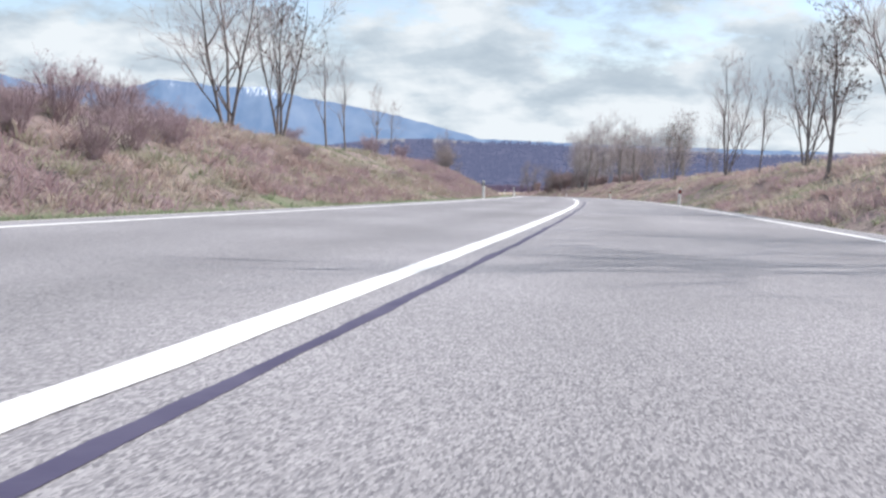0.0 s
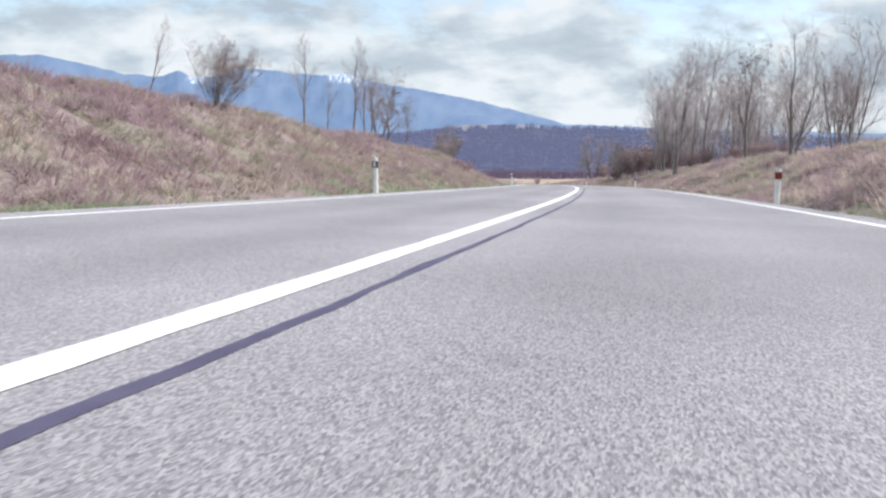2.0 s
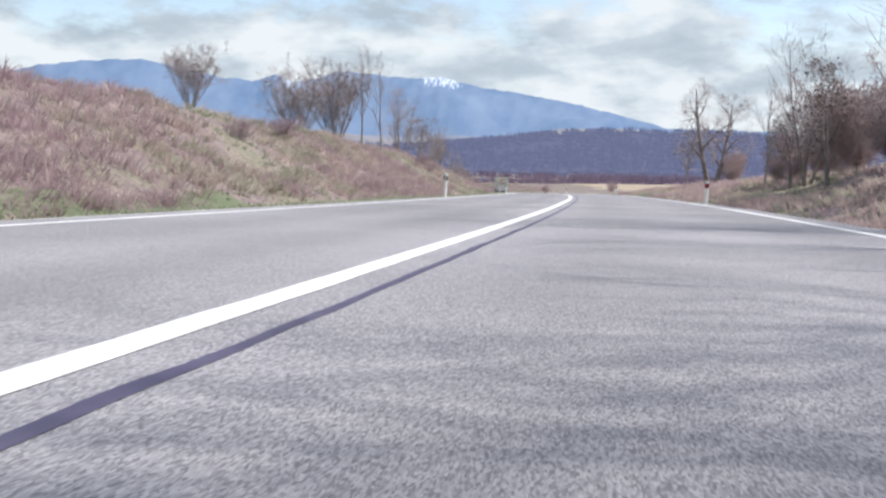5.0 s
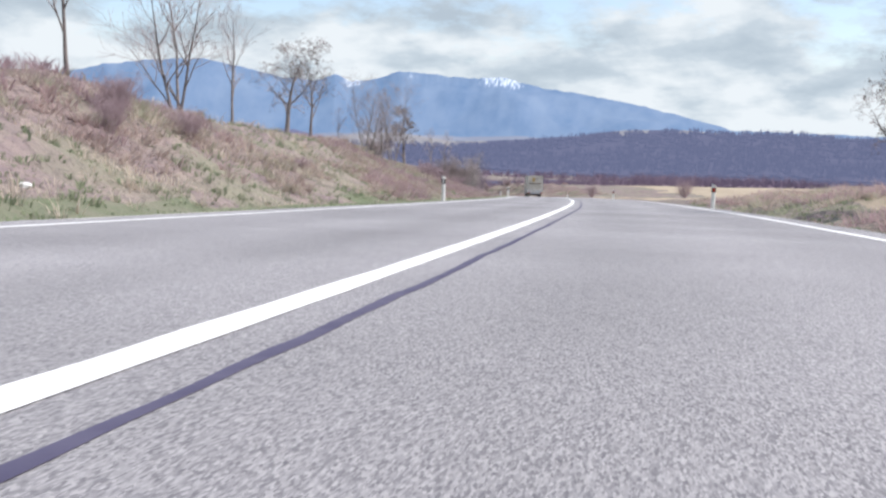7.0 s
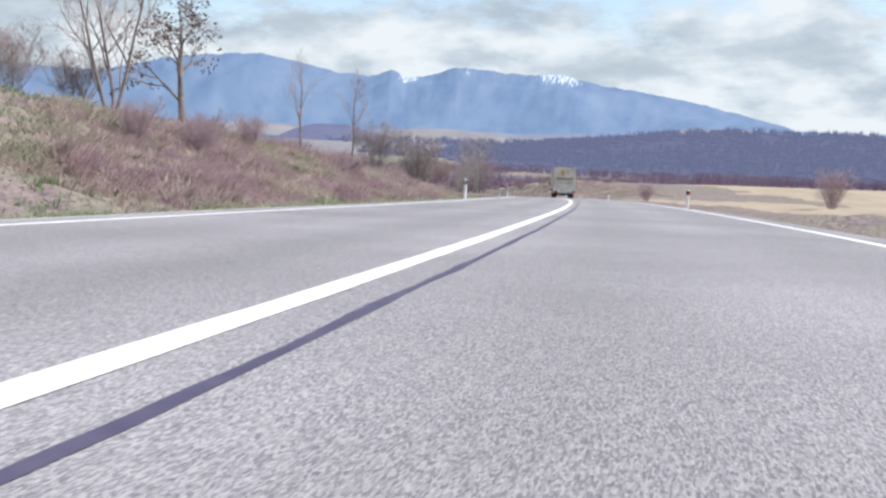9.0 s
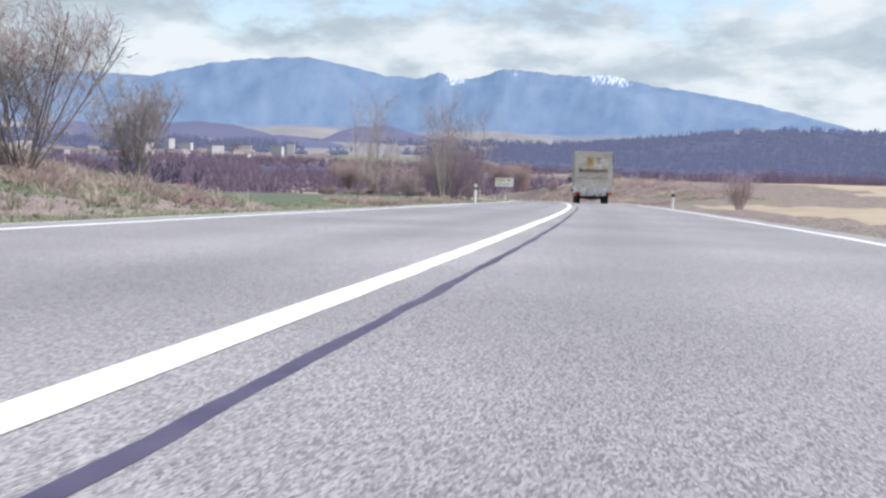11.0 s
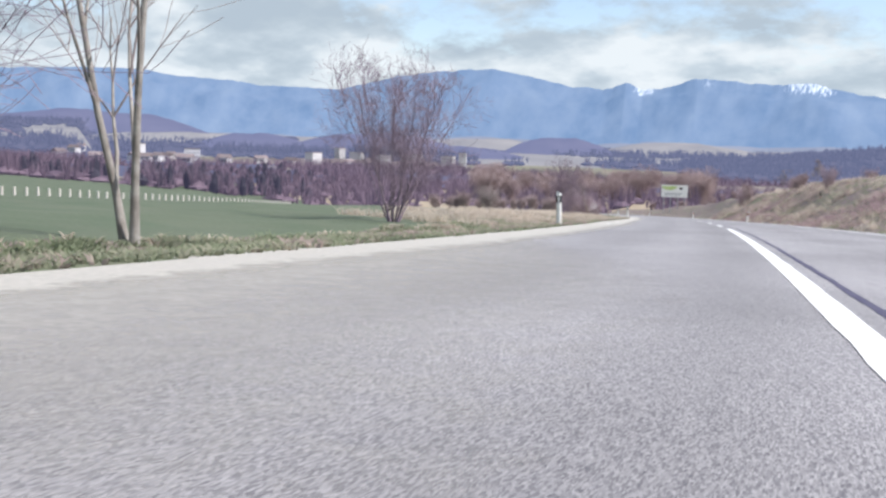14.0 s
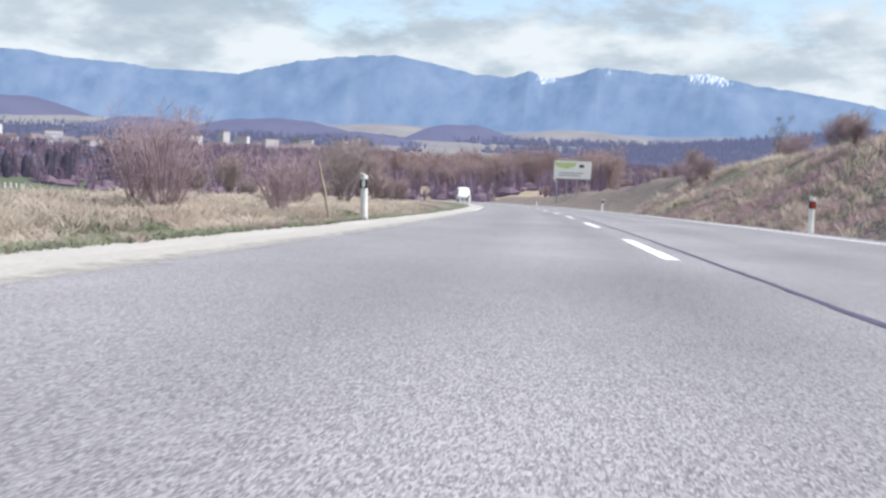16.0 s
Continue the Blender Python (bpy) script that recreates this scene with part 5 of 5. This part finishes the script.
    part("plate_strip", box(-0.268, -0.225, -0.029, -0.026, 0.493, 0.597), PLATE_BLUE, plate, "blue strip")
    for k in range(7):
        if k != 2:
            part("plate_bar", box(-0.205 + 0.066 * k, -0.165 + 0.066 * k, -0.029, -0.026, 0.51, 0.58), CHASSIS, plate, "dark bar")
    for x in (-0.42, 0.42):
        part("reflector_block", box(x - 0.035, x + 0.035, -0.035, -0.015, 0.50, 0.61, 0.006), CHASSIS, panel, "black rubber block")
    for x in (-1, 1):
        lamp = part("tail_lamp", box(x * 0.93 - 0.17, x * 0.93 + 0.17, -0.05, 0.02, 0.545, 0.685, 0.012), CHASSIS, t, "tail lamp in a dark housing")
        xo = x * 0.93
        part("red_lens", box(xo - 0.04 - 0.085, xo + 0.04 + 0.085 - 0.08, -0.066, -0.048, 0.56, 0.67, 0.01) if x > 0 else box(xo - 0.045, xo + 0.125, -0.066, -0.048, 0.56, 0.67, 0.01), LAMP_RED, lamp, "red lens")
        part("amber_lens", box(xo + 0.05, xo + 0.155, -0.065, -0.048, 0.56, 0.67, 0.01) if x > 0 else box(xo - 0.155, xo - 0.05, -0.065, -0.048, 0.56, 0.67, 0.01), LAMP_AMBER, lamp, "amber lens")
    for x in (-0.75, 0.0, 0.75):
        part("marker_lamp", box(x - 0.045, x + 0.045, -0.06, -0.03, 0.715, 0.755, 0.008), WHITE_REFLECT, t, "small white marker lamp")
    # chassis
    for x in (-0.42, 0.42):
        part("chassis_rail", box(x - 0.04, x + 0.04, 0.1, 5.6, 0.46, 0.66, 0.01), CHASSIS, t)
    part("underrun_bar", box(-0.80, 0.80, 0.02, 0.12, 0.37, 0.45, 0.012), CHASSIS, t)
    part("spare_carrier", box(-0.55, 0.45, 0.55, 1.1, 0.26, 0.46, 0.03), CHASSIS, t)
    part("fuel_tank", box(0.45, 0.85, 2.3, 3.1, 0.32, 0.62, 0.05), CHASSIS, t)
    part("tow_hitch", box(-0.03, 0.03, -0.06, 0.08, 0.38, 0.50, 0.01), CHASSIS, t)
    for y, half in ((1.15, 0.86), (4.75, 0.84)):
        part("axle", disc_tube([(-0.8, 0.05), (-0.12, 0.05), (-0.1, 0.13), (0.1, 0.13), (0.12, 0.05), (0.8, 0.05)], 12, 0), CHASSIS, t).location = (0, y, 0.34)
        for x in (-1, 1):
            wheel = part("wheel", disc_tube([(-0.11, 0.23), (-0.11, 0.31), (-0.085, 0.335), (-0.04, 0.343), (0.04, 0.343), (0.085, 0.335), (0.11, 0.31), (0.11, 0.23)], 28, 0), RUBBER, t, "black tyre on a steel rim", True)
            wheel.location = (x * half, y, 0.343)
            part("rim", disc_tube([(x * 0.112 - 0.01, 0.232), (x * 0.118, 0.232), (x * 0.09, 0.19), (x * 0.06, 0.15), (x * 0.115, 0.07), (x * 0.12, 0.02)] if x > 0 else [(-0.12, 0.02), (-0.115, 0.07), (-0.06, 0.15), (-0.09, 0.19), (-0.118, 0.232), (-0.102, 0.232)], 20, 0), RIM, wheel)
            if y < 2:
                part("mudflap", box(x * half - 0.105, x * half + 0.105, 0.66, 0.68, 0.34, 0.66, 0.005), CHASSIS, t)
                part("mudguard", box(x * half - 0.15, x * half + 0.15, 0.7, 1.6, 0.69, 0.705, 0.005), CHASSIS, t)
    # cab
    cab = bmesh.new()
    prof = [(4.28, 0.45), (4.28, 2.18), (4.45, 2.25), (5.1, 2.22), (5.55, 1.42), (6.0, 1.22), (6.08, 0.9), (6.05, 0.42)]
    sides = []
    for x, k in ((-1.0, 1), (1.0, 1)):
        sides.append([cab.verts.new((x * (1 - 0.10 * max(0, (z - 1.3)) / 0.95), yy, z)) for yy, z in prof])
    cab.faces.new(sides[0])
    cab.faces.new(sides[1][::-1])
    for i in range(len(prof)):
        q = (i + 1) % len(prof)
        cab.faces.new((sides[0][q], sides[0][i], sides[1][i], sides[1][q]))
    bmesh.ops.recalc_face_normals(cab, faces=cab.faces[:])
    bmesh.ops.bevel(cab, geom=cab.edges[:], offset=0.05, segments=2, affect="EDGES", profile=0.6)
    cb = part("cab", cab, CAB_WHITE, t, "white cab with a short bonnet")
    for x in (-1, 1):
        bm = bmesh.new()
        vs = [bm.verts.new((x * (1.012 - 0.10 * max(0, (z - 1.3)) / 0.95), yy, z)) for yy, z in ((4.48, 1.36), (4.48, 2.02), (5.02, 2.02), (5.34, 1.40))]
        bm.faces.new(vs if x < 0 else vs[::-1])
        part("side_window", bm, GLASS_DARK, cb, "dark side window")
        arm = part("mirror_arm", box(min(x * 0.98, x * 1.26), max(x * 0.98, x * 1.26), 5.22, 5.26, 1.42, 1.48, 0.01), BLACK_PLASTIC, cb)
        hd = part("mirror", box(min(x * 1.18, x * 1.38), max(x * 1.18, x * 1.38), 5.16, 5.27, 1.38, 1.68, 0.03), BLACK_PLASTIC, cb, "black door mirror")
        part("mirror_glass", box(min(x * 1.20, x * 1.36), max(x * 1.20, x * 1.36), 5.154, 5.159, 1.42, 1.65), RIM, hd)
        part("door_handle", box(x * 1.01 - 0.012, x * 1.01 + 0.012, 4.55, 4.68, 1.12, 1.15, 0.004), BLACK_PLASTIC, cb)
        part("wheel_arch", disc_tube([(-0.08, 0.43), (-0.08, 0.45), (0.08, 0.45), (0.08, 0.43)], 24, 0), BLACK_PLASTIC, cb).location = (x * 0.95, 4.75, 0.38)
        part("headlamp", box(x * 0.72 - 0.16, x * 0.72 + 0.16, 6.02, 6.07, 0.78, 0.95, 0.02), WHITE_REFLECT, cb)
    bm = bmesh.new()
    bm.faces.new([bm.verts.new(c) for c in ((-0.82, 5.165, 2.14), (0.82, 5.165, 2.14), (0.9, 5.545, 1.47), (-0.9, 5.545, 1.47))])
    part("windscreen", bm, GLASS_DARK, cb, "dark windscreen")
    part("bumper", box(-1.0, 1.0, 6.02, 6.16, 0.35, 0.62, 0.04), BLACK_PLASTIC, cb)


truck()

# ---- grass ----
def blade_mat(name, a, b, c, d, moss=None):
    m = bpy.data.materials.new(name)
    m.use_nodes = True
    n, l = m.node_tree.nodes, m.node_tree.links
    bs = n["Principled BSDF"]
    bs.inputs["Roughness"].default_value = 0.85
    bs.inputs["Specular IOR Level"].default_value = 0.15
    geo = n.new("ShaderNodeNewGeometry")
    ramp = n.new("ShaderNodeValToRGB")
    e = ramp.color_ramp.elements
    e[0].color, e[1].color = (*a, 1), (*c, 1)
    mid = e.new(0.5)
    mid.color = (*b, 1)
    l.new(geo.outputs["Random Per Island"], ramp.inputs[0])
    co = n.new("ShaderNodeTexCoord")
    nz = n.new("ShaderNodeTexNoise")
    nz.inputs["Scale"].default_value = 0.5
    l.new(co.outputs["Object"], nz.inputs["Vector"])
    mr = n.new("ShaderNodeMapRange")
    mr.inputs[1].default_value, mr.inputs[2].default_value, mr.inputs[3].default_value, mr.inputs[4].default_value = 0.35, 0.65, 0.85, 1.1
    l.new(nz.outputs[0], mr.inputs[0])
    mx = n.new("ShaderNodeMixRGB")
    mx.blend_type = "MULTIPLY"
    mx.inputs[0].default_value = 1
    l.new(ramp.outputs[0], mx.inputs[1])
    l.new(mr.outputs[0], mx.inputs[2])
    wide = n.new("ShaderNodeTexNoise")
    wide.inputs["Scale"].default_value = 0.33
    wide.inputs["Detail"].default_value = 3
    l.new(co.outputs["Object"], wide.inputs["Vector"])
    part_of = n.new("ShaderNodeMapRange")
    part_of.inputs[1].default_value, part_of.inputs[2].default_value, part_of.inputs[4].default_value = 0.44, 0.62, 0.75
    l.new(wide.outputs[0], part_of.inputs[0])
    turn = n.new("ShaderNodeMixRGB")
    turn.inputs[2].default_value = (*d, 1)
    l.new(part_of.outputs[0], turn.inputs[0]); l.new(mx.outputs[0], turn.inputs[1])
    tone = turn.outputs[0]
    if moss:
        clump = n.new("ShaderNodeTexNoise")
        clump.inputs["Scale"].default_value = 0.55
        clump.inputs["Detail"].default_value = 2
        apart = n.new("ShaderNodeVectorMath")
        apart.operation = "ADD"
        apart.inputs[1].default_value = (31.0, 17.0, 5.0)
        l.new(co.outputs["Object"], apart.inputs[0]); l.new(apart.outputs[0], clump.inputs["Vector"])
        where = n.new("ShaderNodeMapRange")
        where.inputs[1].default_value, where.inputs[2].default_value, where.inputs[4].default_value = 0.47, 0.60, 0.8
        l.new(clump.outputs[0], where.inputs[0])
        blend = n.new("ShaderNodeMixRGB")
        blend.inputs[2].default_value = (*moss, 1)
        l.new(where.outputs[0], blend.inputs[0]); l.new(tone, blend.inputs[1])
        tone = blend.outputs[0]
    l.new(tone, bs.inputs["Base Color"])
    thin = n.new("ShaderNodeBsdfTranslucent")
    l.new(tone, thin.inputs["Color"])
    both = n.new("ShaderNodeMixShader")
    both.inputs[0].default_value = 0.5
    l.new(bs.outputs[0], both.inputs[1]); l.new(thin.outputs[0], both.inputs[2])
    l.new(both.outputs[0], n["Material Output"].inputs["Surface"])
    return m


STRAW = blade_mat("straw_blades", (0.54, 0.455, 0.395), (0.46, 0.375, 0.335), (0.37, 0.30, 0.28), (0.40, 0.29, 0.295), (0.345, 0.355, 0.255))
PALE_STRAW = blade_mat("pale_straw", (0.68, 0.61, 0.51), (0.60, 0.53, 0.44), (0.52, 0.45, 0.37), (0.54, 0.46, 0.39))
GREEN_BLADE = blade_mat("green_blades", (0.28, 0.32, 0.21), (0.355, 0.36, 0.265), (0.25, 0.29, 0.19), (0.235, 0.295, 0.175))
BRAMBLE = blade_mat("bramble_stalks", (0.43, 0.32, 0.33), (0.36, 0.27, 0.285), (0.48, 0.375, 0.36), (0.36, 0.26, 0.29))


def tufts(name, spots, material, blades, height, width, droop, label, category, seed):
    rng = np.random.default_rng(seed)
    P = np.array(spots)
    n = len(P)
    base = np.repeat(P[:, :3], blades, 0)
    size = np.repeat(P[:, 3], blades)
    a = rng.uniform(0, 2 * np.pi, n * blades)
    r = rng.uniform(0, 0.17, n * blades) * size
    base = base + np.stack([np.cos(a) * r, np.sin(a) * r, np.zeros_like(a)], 1)
    h = height * size * rng.uniform(0.5, 1.15, n * blades)
    out = droop * h * rng.uniform(0.4, 1.4, n * blades)
    d = np.stack([np.cos(a), np.sin(a), np.zeros_like(a)], 1)
    w = np.stack([-np.sin(a), np.cos(a), np.zeros_like(a)], 1) * (width * rng.uniform(0.6, 1.4, n * blades))[:, None]
    up = np.array([0, 0, 1.0])
    low = base - up * 0.05
    mid = base + d * (out * 0.4)[:, None] + up * (h * 0.65)[:, None]
    tip = base + d * out[:, None] + up * h[:, None]
    V = np.stack([low - w, low + w, mid + w * 0.8, mid - w * 0.8, tip], 1).reshape(-1, 3)
    k = np.arange(n * blades) * 5
    quads = np.stack([k, k + 1, k + 2, k + 3], 1)
    tris = np.stack([k + 3, k + 2, k + 4], 1)
    me = bpy.data.meshes.new(name)
    me.vertices.add(len(V))
    me.vertices.foreach_set("co", V.ravel())
    me.loops.add(quads.size + tris.size)
    me.loops.foreach_set("vertex_index", np.concatenate([quads.ravel(), tris.ravel()]))
    me.polygons.add(len(quads) + len(tris))
    me.polygons.foreach_set("loop_start", np.concatenate([np.arange(len(quads)) * 4, len(quads) * 4 + np.arange(len(tris)) * 3]))
    me.update(calc_edges=True)
    me.materials.append(material)
    return tagged(new(name, me), label, category, kind="stuff")


def far_end(s):
    """The grass beside the field is low at first and grows taller further on."""
    return 0.35 + 0.65 * smooth(376, 392, s)


def scatter():
    rng = random.Random(91)
    straw, green, stalks, pale = [], [], [], []
    for k in range(115000):
        s = rng.uniform(-5, 470)
        side = -1 if rng.random() < 0.62 or 255 < s < 360 else 1
        a = 4.35 + 10.6 * rng.random() ** 1.25
        u = side * a
        if side < 0 and s > 350 and a < 4.75:
            continue
        if side < 0 and s > 312 and a > 7.4 - 1.2 * smooth(345, 358, s) + 5.7 * smooth(374, 390, s):
            continue
        p = on_land(s, u)
        patch = noise.noise(Vector((p.x * 0.13, p.y * 0.13, 3.0))) + 0.5 * noise.noise(Vector((p.x * 0.5, p.y * 0.5, 8.0)))
        verge = smooth(6.6, 4.6, a)
        size = rng.uniform(0.55, 1.25) * (1 + 1.1 * max(0, noise.noise(Vector((p.x * 0.8, p.y * 0.8, 4.0))))) * (0.55 + 0.45 * smooth(4.6, 6.2, a))
        if s > 300 and side < 0:
            size *= 0.75
        if side < 0 and s > 348 and a < 5.5:
            green.append((p.x, p.y, p.z, size * 0.7))
            continue
        if patch + 0.95 * verge > 0.24:
            if rng.random() < 0.8:
                green.append((p.x, p.y, p.z, size * 0.6))
        elif patch < -0.10 and a > 5.6 and (s < 310 or side > 0) and rng.random() < 0.8:
            stalks.append((p.x, p.y, p.z, size * 1.1))
        elif side < 0 and s > 340:
            pale.append((p.x, p.y, p.z, size * 1.1 * far_end(s)))
        else:
            straw.append((p.x, p.y, p.z, size))
    for _ in range(26000):
        s = rng.uniform(340, 440)
        u = -4.55 - (1.6 + 3.0 * smooth(374, 390, s)) * rng.random() ** 1.5
        p = on_land(s, u)
        if noise.noise(Vector((p.x * 0.4, p.y * 0.4, 2.0))) + 0.5 * smooth(6.6, 5.0, -u) > 0.05:
            green.append((p.x, p.y, p.z, rng.uniform(0.35, 0.75)))
        else:
            pale.append((p.x, p.y, p.z, rng.uniform(0.5, 1.0) * far_end(s)))
    for _ in range(9000):
        s = rng.uniform(353, 440)
        u = -3.8 - 0.22 * smooth(378, 392, s) - 0.12 * noise.noise(Vector((s * 0.35, 4.0, 0))) - 0.85 * rng.random()
        p = on_land(s, u)
        (green if rng.random() < 0.85 else straw).append((p.x, p.y, p.z, rng.uniform(0.2, 0.42)))
    for _ in range(16000):
        s, a = rng.uniform(-5, 310), 4.25 + 1.5 * rng.random() ** 1.6
        p = on_land(s, -a)
        if noise.noise(Vector((p.x * 0.16, p.y * 0.16, 5.0))) > -0.22 + 0.35 * (a - 4.25):
            green.append((p.x, p.y, p.z, rng.uniform(0.5, 0.9)))
    tall = []
    for _ in range(9000):
        right = rng.random() < 0.55
        s, u = (rng.uniform(372, 475), rng.uniform(5.6, 13)) if right else (rng.uniform(376, 450), -rng.uniform(5.6, 9.6))
        p = on_land(s, u)
        if noise.noise(Vector((p.x * 0.35, p.y * 0.35, 6.0))) > (0.12 if right else -0.02):
            tall.append((p.x, p.y, p.z, rng.uniform(0.6, 1.2) if right else rng.uniform(0.35, 0.8)))
    for _ in range(15000):
        left = rng.random() < 0.62
        s, u = (rng.uniform(-5, 308), -rng.uniform(5.6, 13.5)) if left else (rng.uniform(-5, 200), rng.uniform(5.8, 12.5))
        p = on_land(s, u)
        if noise.noise(Vector((p.x * 0.3, p.y * 0.3, 6.0))) > 0.02:
            tall.append((p.x, p.y, p.z, rng.uniform(0.45, 0.95)))
    tufts("tall_grass", tall, PALE_STRAW, 10, 0.34, 0.008, 1.5, "tall pale dead grass in clumps on the roadside banks", "grass", 4)
    tufts("field_grass", pale, PALE_STRAW, 10, 0.20, 0.012, 1.9, "pale matted dead grass between the road and the field", "grass", 8)
    tufts("dry_grass", straw, STRAW, 9, 0.20, 0.015, 2.4, "tussocks of dry straw-coloured grass on the banks", "grass", 1)
    tufts("green_grass", green, GREEN_BLADE, 7, 0.12, 0.012, 1.8, "short green grass along the verges", "grass", 2)
    tufts("bramble", stalks, BRAMBLE, 10, 0.22, 0.011, 2.2, "low tangled reddish brambles on the bank", "brambles", 3)


scatter()


def wood_twigs():
    """Upright bare twigs over the far woods and thickets."""
    rng = random.Random(17)
    far, mid = [], []
    for p, h, w in WOODS["far"]:
        for _ in range(3):
            far.append((p.x + rng.uniform(-1, 1) * w, p.y + rng.uniform(-1, 1) * w, p.z + 0.3 * h, h / 10))
    for p, h, w in WOODS["mid"]:
        for _ in range(3):
            mid.append((p.x + rng.uniform(-0.8, 0.8) * w, p.y + rng.uniform(-0.8, 0.8) * w, p.z - 0.3, h / 5))
    fir = [(p.x + rng.uniform(-0.5, 0.5) * w, p.y + rng.uniform(-0.5, 0.5) * w, p.z - 0.3, h / 5) for p, h, w in WOODS["pine"] for _ in range(3)]
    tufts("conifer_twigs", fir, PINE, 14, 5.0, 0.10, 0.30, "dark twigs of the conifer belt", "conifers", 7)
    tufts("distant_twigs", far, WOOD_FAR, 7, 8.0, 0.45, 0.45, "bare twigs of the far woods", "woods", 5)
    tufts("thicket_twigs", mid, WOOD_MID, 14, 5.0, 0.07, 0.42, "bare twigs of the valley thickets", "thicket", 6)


wood_twigs()
